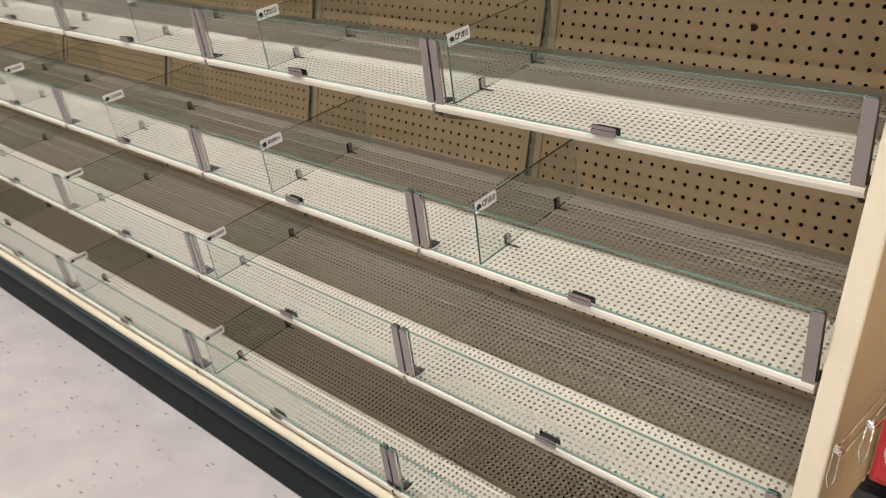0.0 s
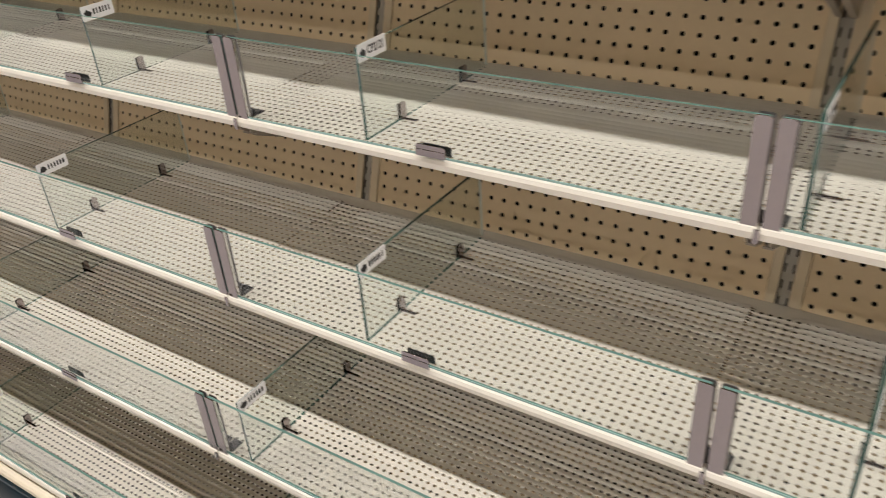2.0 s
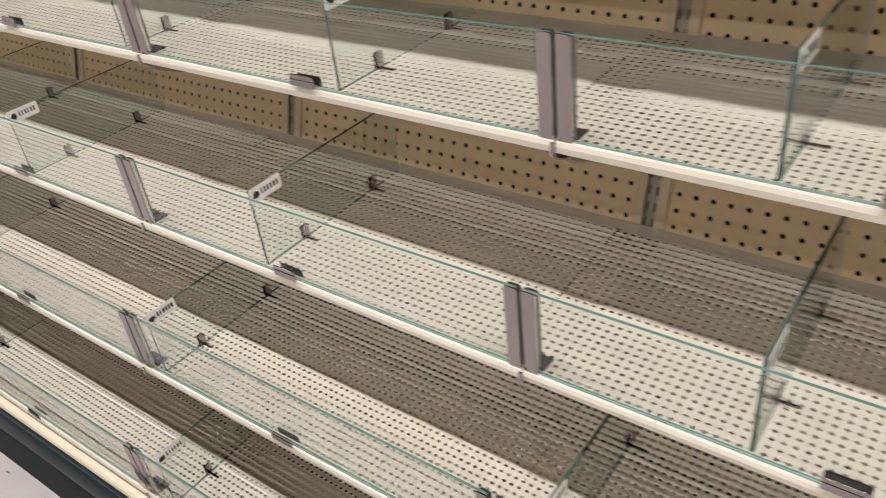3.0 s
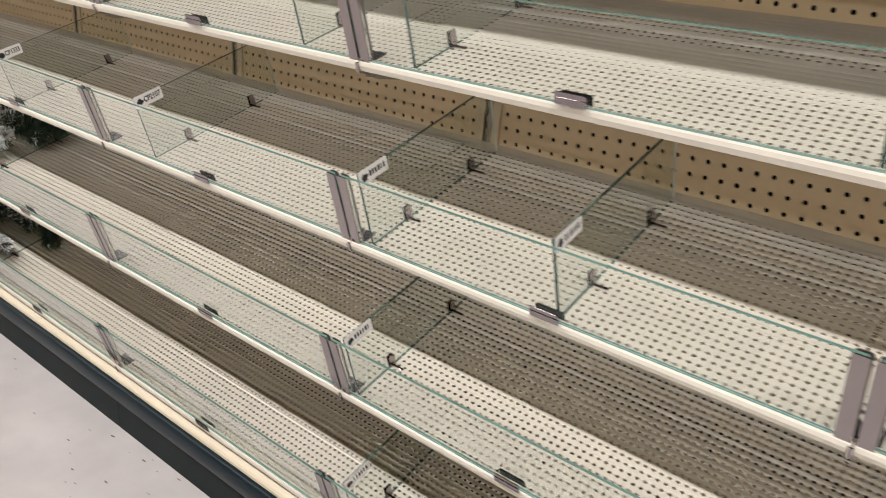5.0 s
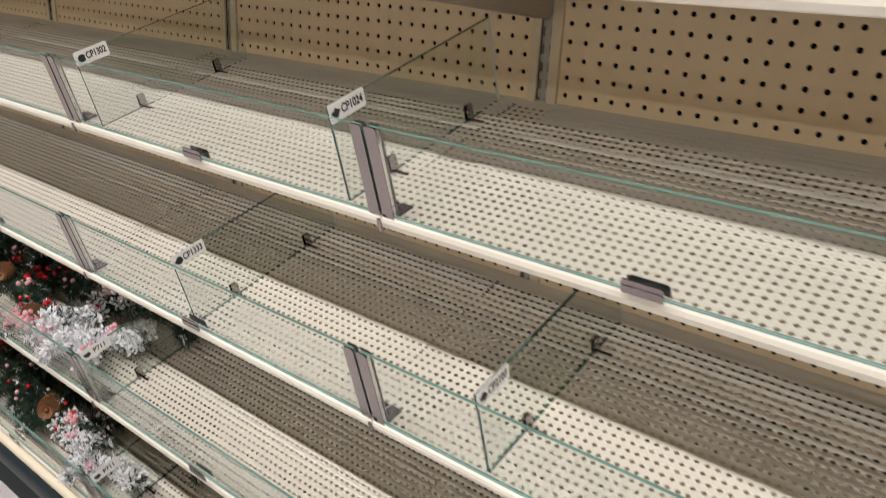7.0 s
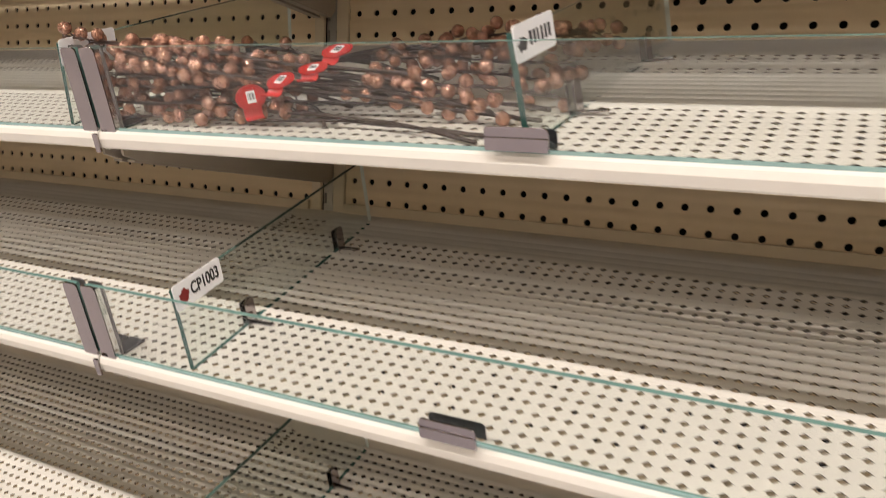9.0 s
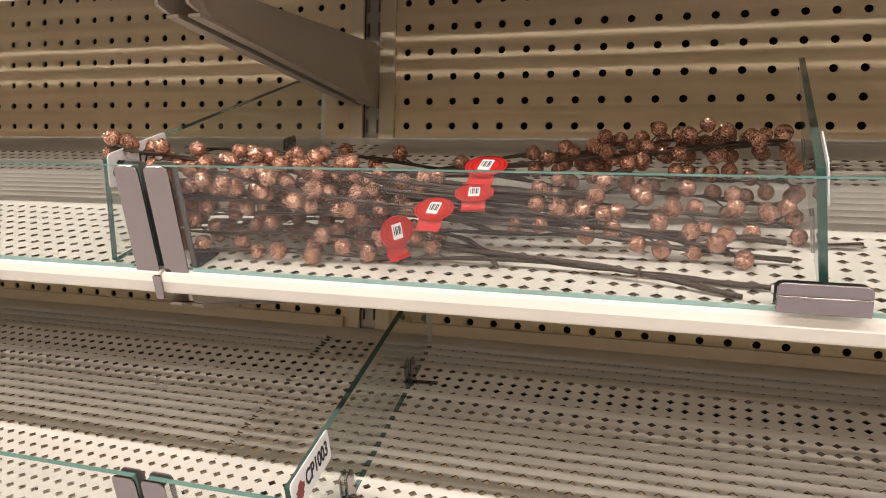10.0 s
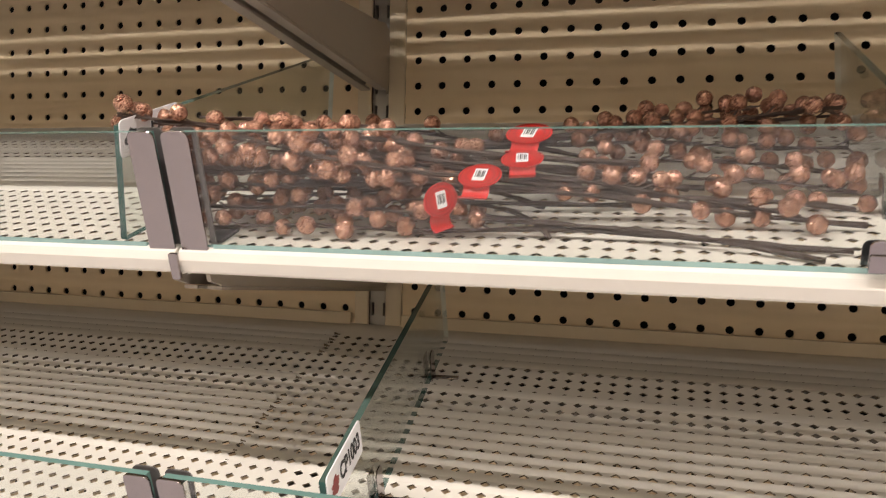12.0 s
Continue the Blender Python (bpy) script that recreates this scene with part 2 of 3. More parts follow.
def add_box(bm, x0, x1, y0, y1, z0, z1, bevel=0.0, mat=0, seg=2):
    r = bmesh.ops.create_cube(bm, size=1.0)
    vs = r["verts"]
    for v in vs:
        v.co = Vector(((x0 + x1) / 2 + v.co.x * (x1 - x0), (y0 + y1) / 2 + v.co.y * (y1 - y0), (z0 + z1) / 2 + v.co.z * (z1 - z0)))
    faces = list({f for v in vs for f in v.link_faces})
    for f in faces:
        f.material_index = mat
    if bevel:
        edges = list({e for v in vs for e in v.link_edges})
        bmesh.ops.bevel(bm, geom=edges, offset=bevel, segments=seg, affect="EDGES", profile=0.5)
    return bm


def box(x0, x1, y0, y1, z0, z1, bevel=0.0):
    return add_box(bmesh.new(), x0, x1, y0, y1, z0, z1, bevel)


def profile_along_x(points, x0, x1):
    """A closed outline in y and z, drawn out along x, with its ends closed."""
    bm = bmesh.new()
    a = [bm.verts.new((x0, y, z)) for y, z in points]
    b = [bm.verts.new((x1, y, z)) for y, z in points]
    n = len(points)
    for i in range(n):
        bm.faces.new((a[i], b[i], b[(i + 1) % n], a[(i + 1) % n]))
    bm.faces.new(a[::-1]), bm.faces.new(b)
    bmesh.ops.recalc_face_normals(bm, faces=bm.faces[:])
    return bm


def plate_yz(points, x0, x1):
    return profile_along_x(points, x0, x1)


def rounded(x0, x1, z0, z1, r, corners="tl tr bl br", steps=4):
    """Outline of a rectangle with some corners rounded."""
    out = []
    for key, cx, cz, a0 in (("br", x1 - r, z0 + r, -90), ("tr", x1 - r, z1 - r, 0), ("tl", x0 + r, z1 - r, 90), ("bl", x0 + r, z0 + r, 180)):
        if key in corners.split():
            for i in range(steps + 1):
                a = radians(a0 + 90 * i / steps)
                out.append((cx + r * math.cos(a), cz + r * math.sin(a)))
        else:
            out.append((x1 if "r" in key else x0, z1 if "t" in key else z0))
    return out


def plate_xz(points, y0, y1, bevel=0.0):
    """An outline in x and z with a thickness along y."""
    bm = bmesh.new()
    a = [bm.verts.new((x, y0, z)) for x, z in points]
    b = [bm.verts.new((x, y1, z)) for x, z in points]
    n = len(points)
    bm.faces.new(a), bm.faces.new(b[::-1])
    for i in range(n):
        bm.faces.new((a[i], b[i], b[(i + 1) % n], a[(i + 1) % n]))
    bmesh.ops.recalc_face_normals(bm, faces=bm.faces[:])
    if bevel:
        es = [e for e in bm.edges if abs(e.verts[0].co.y - e.verts[1].co.y) < 1e-6]
        bmesh.ops.bevel(bm, geom=es, offset=bevel, segments=1, affect="EDGES")
    return bm


def tube(points, radii, sides=6):
    """A round tube through points, with a radius at each."""
    bm = bmesh.new()
    rings = []
    pts = [Vector(p) for p in points]
    for i, p in enumerate(pts):
        d = (pts[min(i + 1, len(pts) - 1)] - pts[max(i - 1, 0)]).normalized()
        u = d.orthogonal().normalized() if abs(d.z) > 0.95 else d.cross(Vector((0, 0, 1))).normalized()
        v = d.cross(u)
        r = radii[i] if isinstance(radii, (list, tuple)) else radii
        rings.append([bm.verts.new(p + r * (math.cos(a) * u + math.sin(a) * v)) for a in (2 * math.pi * k / sides for k in range(sides))])
    for r0, r1 in zip(rings, rings[1:]):
        for k in range(sides):
            bm.faces.new((r0[k], r0[(k + 1) % sides], r1[(k + 1) % sides], r1[k]))
    bm.faces.new(rings[0][::-1]), bm.faces.new(rings[-1])
    return bm


def merge(dst, src):
    me = bpy.data.meshes.new("tmp")
    src.to_mesh(me)
    src.free()
    dst.from_mesh(me)
    bpy.data.meshes.remove(me)
    return dst


# ---- large structure ----
floor = part("floor", box(-14, 6, -16.5, 3, -0.05, 0), M_FLOOR)
tagged(floor, "pale speckled vinyl tile floor of the aisle", "floor", kind="structure")
ceiling = part("ceiling", box(-14, 6, -16.5, 3, 4.75, 4.85), M_CEIL)
tagged(ceiling, "plain unseen ceiling above the aisle, toned for its bounce light", "ceiling", kind="structure")
# unseen; opposite one stands for the facing shelving and blocks the far lamps
for nm, args in (("wall_north", (-14, 6, 3, 3.1, 0, 4.75)), ("wall_south", (-14, 6, -16.6, -16.5, 0, 4.75)),
                 ("wall_opposite", (-13.9, 5.9, -4.05, -3.9, 0, 2.3)), ("wall_west", (-14.1, -14, -16.5, 3, 0, 4.75)), ("wall_east", (6, 6.1, -16.5, 3, 0, 4.75))):
    tagged(part(nm, box(*args), M_OPP if nm == "wall_opposite" else M_WALL), "plain unseen wall added to block and bounce the light", "wall", kind="structure")

for ly, long, xs in LAMP_ROWS:
    hl = long / 2 + 0.02
    for lx in xs:
        fix = empty("ceiling_light", Matrix.Translation((lx, ly, LAMP_Z)), "unseen white fluorescent batten hanging under the ceiling", "ceiling light", "aisle lights")
        part("housing", profile_along_x([(-0.06, -0.03), (0.06, -0.03), (0.04, 0.03), (-0.04, 0.03)], -hl, hl), M_CEIL, fix)
        part("diffuser", profile_along_x([(-0.05, -0.045), (0.05, -0.045), (0.055, -0.031), (-0.055, -0.031)], 0.01 - hl, hl - 0.01), M_TUBE, fix)
        for sx in (-0.35 * long, 0.35 * long):
            part("hanger", tube([(sx, 0, 0.03), (sx, 0, 0.34)], 0.004), M_CHROME, fix)


def peg_mesh(z0, rows, rib):
    """A steel back panel, ribbed or flat, with a hole in every square inch; x from one upright's middle to the next."""
    bm = bmesh.new()
    cols = 28
    left = 0.0395 - PEG / 2
    r = 0.0039
    grid = {}

    def at(key, x, y, z):
        if key not in grid:
            grid[key] = bm.verts.new((x, y, z))
        return grid[key]
    for j in range(rows):
        for i in range(cols):
            cx, cz = left + (i + 0.5) * PEG, z0 + (j + 0.5) * PEG
            outer, inner, deep = [], [], []
            for k in range(8):
                a = math.pi / 4 * k
                ox = (0, 1, 1, 1, 0, -1, -1, -1)[k]
                oz = (-1, -1, 0, 1, 1, 1, 0, -1)[k]
                outer.append(at((2 * i + ox, j, oz), cx + ox * PEG / 2, 0.0, cz + oz * 0.0055))
                dx, dz = math.sin(a), -math.cos(a)
                inner.append(bm.verts.new((cx + r * dx, 0.0, cz + r * dz)))
                deep.append(bm.verts.new((cx + r * dx, 0.0022, cz + r * dz)))
            for k in range(8):
                n = (k + 1) % 8
                bm.faces.new((outer[k], outer[n], inner[n], inner[k]))
                bm.faces.new((inner[k], inner[n], deep[n], deep[k]))
        # the rib above this row of holes
        if j + 1 < rows:
            zr = z0 + (j + 1) * PEG
            for i in range(2 * cols):
                xs = [(k, left + (k + 1) * PEG / 2) for k in (i - 1, i)]
                lines = [[at((k, j, 1), x, 0.0, zr - 0.0072) for k, x in xs]]
                lines += [[at((k, j, n), x, y * rib, zr + dz) for k, x in xs] for n, y, dz in ((2, -0.0005, -0.0040), (3, -0.0009, -0.0015), (4, -0.0009, 0.0015), (5, -0.0005, 0.0040))]
                lines.append([at((k, j + 1, -1), x, 0.0, zr + 0.0072) for k, x in xs])
                for lo, hi in zip(lines, lines[1:]):
                    bm.faces.new((lo[0], lo[1], hi[1], hi[0])).smooth = True
    return bm


PEG_Z0 = 1.6245 - 59.5 * PEG
PEG_ROWS = 70
panel_parts = None
up_me = None


def upright_mesh(z0, rows):
    """The slotted steel strip of an upright."""
    bm = bmesh.new()
    hw = 0.0093
    for j in range(rows):
        for side in (-1, 1):
            xa, xb = sorted((0, side * hw))
            za, zb = z0 + j * PEG, z0 + (j + 1) * PEG
            cx, cz = side * 0.0062, (za + zb) / 2
            o = [bm.verts.new((x, 0.002, z)) for x, z in ((xa, za), (xb, za), (xb, zb), (xa, zb))]
            q = [bm.verts.new((cx + a * 0.0015, 0.002, cz + b * 0.0068)) for a, b in ((-1, -1), (1, -1), (1, 1), (-1, 1))]
            d = [bm.verts.new((v.co.x, 0.008, v.co.z)) for v in q]
            for k in range(4):
                n = (k + 1) % 4
                bm.faces.new((o[k], o[n], q[n], q[k]))
                bm.faces.new((q[k], q[n], d[n], d[k]))
    bmesh.ops.remove_doubles(bm, verts=bm.verts[:], dist=1e-5)
    return bm


TOP = PEG_Z0 + PEG_ROWS * PEG
for k in range(1, NBAY + 1):
    x = -k * W
    panel = empty("back_panel", Matrix.Translation((x, 0, 0)), "beige steel pegboard back panel of the shelving", "pegboard", "back panels", "structure")
    if panel_parts is None:
        # three sheets one above the other: flat, flat, ribbed
        sheets = [part("pegboard", peg_mesh(PEG_Z0 + shift * PEG, rows, rib), M_PEG, panel) for shift, rows, rib in ((0.13, 37, 0), (37.12, 12, 0), (49, 21, 1))]
        spare = part("pegboard", peg_mesh(PEG_Z0 + 37.58 * PEG, 11, 0), M_PEG)
        lower_sheet = spare.data
        bpy.data.objects.remove(spare)
        fl = [part("flange", box(a, b, -0.0045, 0.0005, PEG_Z0, TOP, 0.001), M_FLANGE, panel) for a, b in ((0.0095, 0.0267), (W - 0.0240, W - 0.0095))]
        rail = part("rail", profile_along_x([(-0.008, 1.399), (-0.002, 1.399), (-0.002, 1.417), (-0.006, 1.417)], 0.028, W - 0.028), M_FLANGE, panel)
        # added dark sheet, stands for the shade seen through the holes
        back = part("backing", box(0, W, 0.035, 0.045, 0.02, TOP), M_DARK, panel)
        panel_parts = [*sheets, *fl, rail, back]
    else:
        for p in panel_parts:
            share(p.name.split(".")[0], lower_sheet if p is sheets[1] and k > 2 else p.data, panel, Matrix())
for k in range(0, NBAY + 1):
    up = empty("upright", Matrix.Translation((-k * W, 0, 0)), "grey slotted steel upright between two back panels", "upright", "shelving uprights", "structure")
    if up_me is None:
        s = part("slotted_strip", upright_mesh(PEG_Z0, PEG_ROWS), M_UPRIGHT, up)
        up_me = s.data
    else:
        share("slotted_strip", up_me, up, Matrix())
tagged(part("panel_cap", box(-NBAY * W, 0, -0.01, 0.05, TOP, TOP + 0.02, 0.003), M_FLANGE), "beige steel cap along the top of the shelving", "trim", kind="structure")

# base of the run: kick plate, rubber bumper and cream ledge, bay by bay
base_parts = None
for k in range(1, NBAY + 1):
    b = empty("plinth", Matrix.Translation((-k * W, 0, 0)), "charcoal kick plate with a dark rubber bumper along the floor", "plinth", "shelving plinths")
    if base_parts is None:
        kick = part("kick_plate", box(0.0006, W - 0.0006, -0.372, -0.366, 0.0, 0.092, 0.0008), M_KICK, b)
        bump = part("bumper", profile_along_x([(-0.366, 0.087)] + [(-0.372 - 0.016 * math.sin(a) ** 0.6, 0.110 - 0.025 * math.cos(a)) for a in (math.pi * (k + 0.5) / 16 for k in range(16))] + [(-0.366, 0.135)], 0, W), M_BUMPER, b, "glossy dark blue-green vinyl bumper")
        ledge = part("ledge", profile_along_x([(-0.362, 0.135), (-0.374, 0.136), (-0.374, 0.143), (-0.371, 0.148), (-0.362, 0.152), (-0.345, 0.150)], 0.0003, W - 0.0003), M_CREAM, b, "cream painted steel ledge")
        base_parts = [kick, bump, ledge]
    else:
        for p in base_parts:
            share(p.name.split(".")[0], p.data, b, Matrix())


# ---- shelves ----
HOLE = 0.0127
RIBS = {9: 0.0030, 10: 0.0034, 11: 0.0038, 12: 0.0040, 13: 0.0044, 14: 0.0044, 15: 0.0044, 16: 0.0044, 19: 0.0046, 23: 0.0048, 24: 0.0048, 25: 0.0048, 26: 0.0048}


def deck_mesh():
    """Sheet steel with a diamond hole in every half inch square and narrow raised ribs along it."""
    bm = bmesh.new()
    nx, ny, foot = 60, 28, 0.0029
    grid = {}

    def at(i, j, n):
        # n: 0 on the line itself, -1 and 1 at the feet of the rib before and behind it
        if (i, j, n) not in grid:
            z = RIBS.get(j, 0.0) if n == 0 and 3 <= i <= nx - 3 else 0.0
            grid[i, j, n] = bm.verts.new((i * HOLE, 0.0021 + j * HOLE + n * foot, z))
        return grid[i, j, n]
    for j in range(ny):
        lo, hi = (1 if j in RIBS else 0), (-1 if j + 1 in RIBS else 0)
        for i in range(nx):
            c = [at(i, j, lo), at(i + 1, j, lo), at(i + 1, j + 1, hi), at(i, j + 1, hi)]
            if lo:
                bm.faces.new((at(i, j, 0), at(i + 1, j, 0), c[1], c[0])).smooth = True
            if hi:
                bm.faces.new((c[3], c[2], at(i + 1, j + 1, 0), at(i, j + 1, 0))).smooth = True
            x, y = (i + 0.5) * HOLE, 0.0021 + (j + 0.5) * HOLE
            if j > 25:
                bm.faces.new(c)
                continue
            d = [bm.verts.new((x + a * 0.0038, y + b * 0.0034, 0)) for a, b in ((0, -1), (1, 0), (0, 1), (-1, 0))]
            for q in range(4):
                n = (q + 1) % 4
                bm.faces.new((c[q], c[n], d[q]))
                bm.faces.new((c[n], d[n], d[q]))
    # the dull lower skin, coloured dark to deepen the shade under the deck
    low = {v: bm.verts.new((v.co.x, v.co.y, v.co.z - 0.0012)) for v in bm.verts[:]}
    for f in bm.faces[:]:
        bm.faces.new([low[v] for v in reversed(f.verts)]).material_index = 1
    return bm


def pane_xz(x0, x1, z0, z1, y0, y1):
    """A pane facing y; its rims carry the second and third material."""
    bm = box(x0, x1, y0, y1, z0, z1)
    for f in bm.faces:
        n = f.normal
        f.material_index = 0 if abs(n.y) > 0.5 else 1
    return bm


def make_shelf(level):
    h = LEVELS[level][2]
    sh = empty("shelf", Matrix(), "sloping white perforated steel shelf with a low glass front, empty", "shelf", "sloping shelves")
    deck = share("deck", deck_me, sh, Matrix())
    # lip: rolled steel front edge
    part("lip", profile_along_x([(-0.004, -0.0155), (-0.006, -0.0135), (-0.007, -0.006), (-0.005, -0.001), (-0.001, 0.0005), (0.0025, 0.0), (0.0025, -0.003), (-0.002, -0.005), (-0.002, -0.0155)], 0.0012, W - 0.0012), M_LIP, sh)
    for xa, xb in ((0.001, 0.003), (W - 0.003, W - 0.001)):
        part("end_flange", profile_along_x([(0.0, -0.018), (0.0, -0.0005), (DEPTH - 0.005, -0.0005), (DEPTH - 0.005, -0.022)], xa, xb), M_LIP, sh)
    # closed stiffener channels under the deck, coloured dark as shade behind the holes
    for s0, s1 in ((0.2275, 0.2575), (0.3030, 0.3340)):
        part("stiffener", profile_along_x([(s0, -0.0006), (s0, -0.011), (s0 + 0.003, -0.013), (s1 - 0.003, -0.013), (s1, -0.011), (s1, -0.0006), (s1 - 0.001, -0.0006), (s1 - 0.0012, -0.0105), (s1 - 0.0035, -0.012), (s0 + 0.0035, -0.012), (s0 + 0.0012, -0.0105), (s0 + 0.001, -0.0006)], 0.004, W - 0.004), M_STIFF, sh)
    inv = Matrix.Rotation(-SLOPE, 4, "X")
    poly = [inv @ Vector((0, y, z)) for y, z in ((0.008, -0.010), (0.012, -0.022), (0.026, -0.026), (0.325, -0.056), (0.331, -0.050), (0.331, 0.0), (0.32, 0.006), (0.30, 0.004), (0.03, -0.004))]
    for xa, s in ((0.011, 1), (W - 0.014, -1)):
        br = part("bracket", plate_yz([(p.y, p.z) for p in poly], xa, xa + 0.003), M_BRACKET, sh)
        low = [inv @ Vector((0, y, z)) for y, z in ((0.024, -0.0262), (0.325, -0.0562), (0.325, -0.0585), (0.024, -0.0285))]
        part("bracket_flange", plate_yz([(p.y, p.z) for p in low], xa - (0.007 if s > 0 else 0), xa + 0.003 + (0 if s > 0 else 0.007)), M_BRACKET, br)
    # front glass with its steel end clips and middle clip
    g = part("front_glass", pane_xz(0.006, W - 0.006, 0.001, h, -0.0005, 0.0037), [M_GLASS, M_EDGE], sh, "clear glass pane with a green edge")
    g.visible_shadow = False
    part("lower_edge", box(0.024, W - 0.024, -0.0016, -0.0006, 0.0004, 0.0030), M_EDGE_TEAL, g)
    for xa in (0.0024, W - 0.0209):
        c = "tl tr"
        clip = part("end_clip", plate_xz(rounded(xa, xa + 0.0185, -0.001, h + 0.001, 0.004, c), -0.0032, -0.0012, 0.0004), M_STEEL, sh, "upright brushed steel end clip")
        part("inner_leaf", plate_xz(rounded(xa + 0.001, xa + 0.0195, 0.0, h + 0.0015, 0.004, c), 0.0052, 0.0066), M_LEAF, clip)
        part("edge_band", box(xa + (0.0008 if xa > 0.1 else 0.0172), xa + (0.0012 if xa > 0.1 else 0.0178), -0.0030, 0.0065, 0.0, h - 0.002), M_CHROME, clip)
        # flat black piece in place of the shadow at the clip's base
        part("foot", box(xa + 0.002, xa + 0.022, 0.006, 0.030, 0.0004, 0.0030, 0.0008), M_BLACK, clip)
    part("joint_clip", plate_xz(rounded(-0.0040, 0.0020, -0.018, -0.001, 0.001), -0.0092, -0.0072), M_STEEL, sh, "small bent chrome joint clip")
    mc = part("middle_clip", plate_xz(rounded(W / 2 - 0.0225, W / 2 + 0.0225, 0.005, 0.0200, 0.0035, "tl tr"), -0.0085, -0.0068, 0.0004), M_CLIP, sh, "small polished steel clip on the shelf edge")
    part("back_leaf", plate_xz(rounded(W / 2 - 0.0228, W / 2 + 0.0228, 0.002, 0.0150, 0.004, "tl tr"), 0.0058, 0.0070), M_BLACK, mc)
    part("lower_fold", box(W / 2 - 0.0223, W / 2 + 0.0223, -0.0096, -0.0068, 0.0035, 0.0130, 0.0005), M_CLIP, mc)
    return sh


deck_holder = part("deck", deck_mesh(), [M_DECK, M_UNDERSHADE])
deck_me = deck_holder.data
bpy.data.objects.remove(deck_holder)
for level in LEVELS:
    first = make_shelf(level)
    first.matrix_basis = level_matrix(level, -W)
    for k in range(2, NBAY + 1):
        copy_thing(first, level_matrix(level, -k * W))
# the middle clips sit a little off the middle of each bay
for ob in [o for o in bpy.data.objects if o.name.startswith("middle_clip")]:
    bay, z = round(-ob.parent.matrix_basis.translation.x / W), ob.parent.matrix_basis.translation.z
    ob.location.x = 0.026 if (bay == 6 and abs(z - 1.501) < 0.01) else -0.016 + 0.012 * math.sin(bay * 2.1 + z * 7)

# ---- glass dividers with their price labels ----
DIVIDERS = {"a": ((-0.722, "CP1815"), (-1.285, "CP2121"), (-1.857, ""), (-2.335, ""), (-2.945, ""), (-3.181, ""), (-3.874, "CP1024"), (-4.488, "CP1302")),
            "b": ((-0.615, "CP1810"), (-1.250, ""), (-1.985, ""), (-2.660, ""), (-3.006, ""), (-3.622, "CP2107"), (-4.225, "CP1333")),
            "c": ((-1.455, ""), (-2.235, ""), (-3.015, ""), (-4.545, "P711")),
            "d": ((-1.450, ""), (-2.215, ""), (-3.000, ""), (-4.545, "P711")),
            "z": ((-3.869, ""), (-4.463, "CP1003", -4.5)),
            "y": ((-4.163, "", 2.5, -6), (-4.6187, "175", 0.0, 10))}


def make_divider(level, x, code, yaw=0.0, lean=0.0):
    h = LEVELS[level][3]
    dv = empty("glass_divider", level_matrix(level, x) @ pose(0, 0, 0, 0, lean, -yaw), "clear green-edged glass shelf divider with a white price label", "divider", "glass dividers")
    bm = box(-0.0023, 0.0023, 0.0062, 0.335, 0.0015, h)
    # the rear rim gets the pale colour, as if lit
    for f in bm.faces:
        f.material_index = 0 if abs(f.normal.x) > 0.5 else 1 if f.normal.z > 0.5 else 3 if f.normal.y > 0.5 else 2
    pane = part("pane", bm, [M_GLASS_DIV, M_EDGE_DIV, M_EDGE_DARK, M_EDGE_LIT], dv)
    pane.visible_shadow = False
    for s in (0.085, 0.255):
        cl = part("holder", profile_along_x([(s, 0.0005), (s + 0.013, 0.0005), (s + 0.013, 0.024), (s + 0.010, 0.027), (s + 0.003, 0.027), (s, 0.024)], 0.0026, 0.0036), M_STEEL, dv, "small bent steel holder clip")
        part("back_tab", profile_along_x([(s, 0.0005), (s + 0.013, 0.0005), (s + 0.013, 0.024), (s, 0.024)], -0.0036, -0.0026), M_STEEL, cl)
        part("foot", box(0.0036, 0.026, s + 0.004, s + 0.009, 0.0006, 0.0028, 0.001), M_STEEL, cl)
    tall = 0.024
    lb = part("price_label", profile_along_x([(a, b) for a, b in rounded(0.004, 0.066, h - tall + 0.004, h + 0.004, 0.003)], 0.0028, 0.0036), M_WHITE, dv, "white printed price label")
    # small printed picture beside the code
    rnd = random.Random(int(abs(x) * 1000))
    pic = bmesh.new()
    ring = []
    for i in range(14):
        a = 2 * math.pi * i / 14
        ring.append(pic.verts.new((0.0038, 0.0155 + 0.0085 * rnd.uniform(0.55, 1.05) * math.cos(a), h - tall / 2 + 0.003 + 0.0072 * rnd.uniform(0.5, 1.05) * math.sin(a))))
    pic.faces.new(ring)
    part("picture", pic, M_REDDARK if code == "CP1003" else M_INK, lb)
    if code:
        cu = bpy.data.curves.new("code", "FONT")
        cu.body, cu.size, cu.align_x, cu.align_y = code, 0.0135, "CENTER", "CENTER"
        cu.extrude, cu.offset = 0.0001, 0.00035
        cu.materials.append(M_INK)
        tx = new("code", cu)
        tx.parent = lb
        tx.matrix_basis = Matrix.Translation((0.0039, 0.043, h - tall / 2 + 0.004)) @ Matrix(((0, 0, 1, 0), (1, 0, 0, 0), (0, 1, 0, 0), (0, 0, 0, 1)))
        if len(code) > 4:
            tx.scale = (0.86, 1.15, 1)
    else:
        for i in range(6):
            part("code_bar", box(0.0036, 0.0039, 0.026 + i * 0.006, 0.026 + i * 0.006 + rnd.uniform(0.002, 0.0042), h - tall / 2, h - tall / 2 + 0.009), M_INK, lb)
    return dv


for level, items in DIVIDERS.items():
    for item in items:
        make_divider(level, *item)

# ---- end panel and the next section ----
end = empty("end_panel", Matrix(), "tall cream end panel closing the shelving run", "end panel")
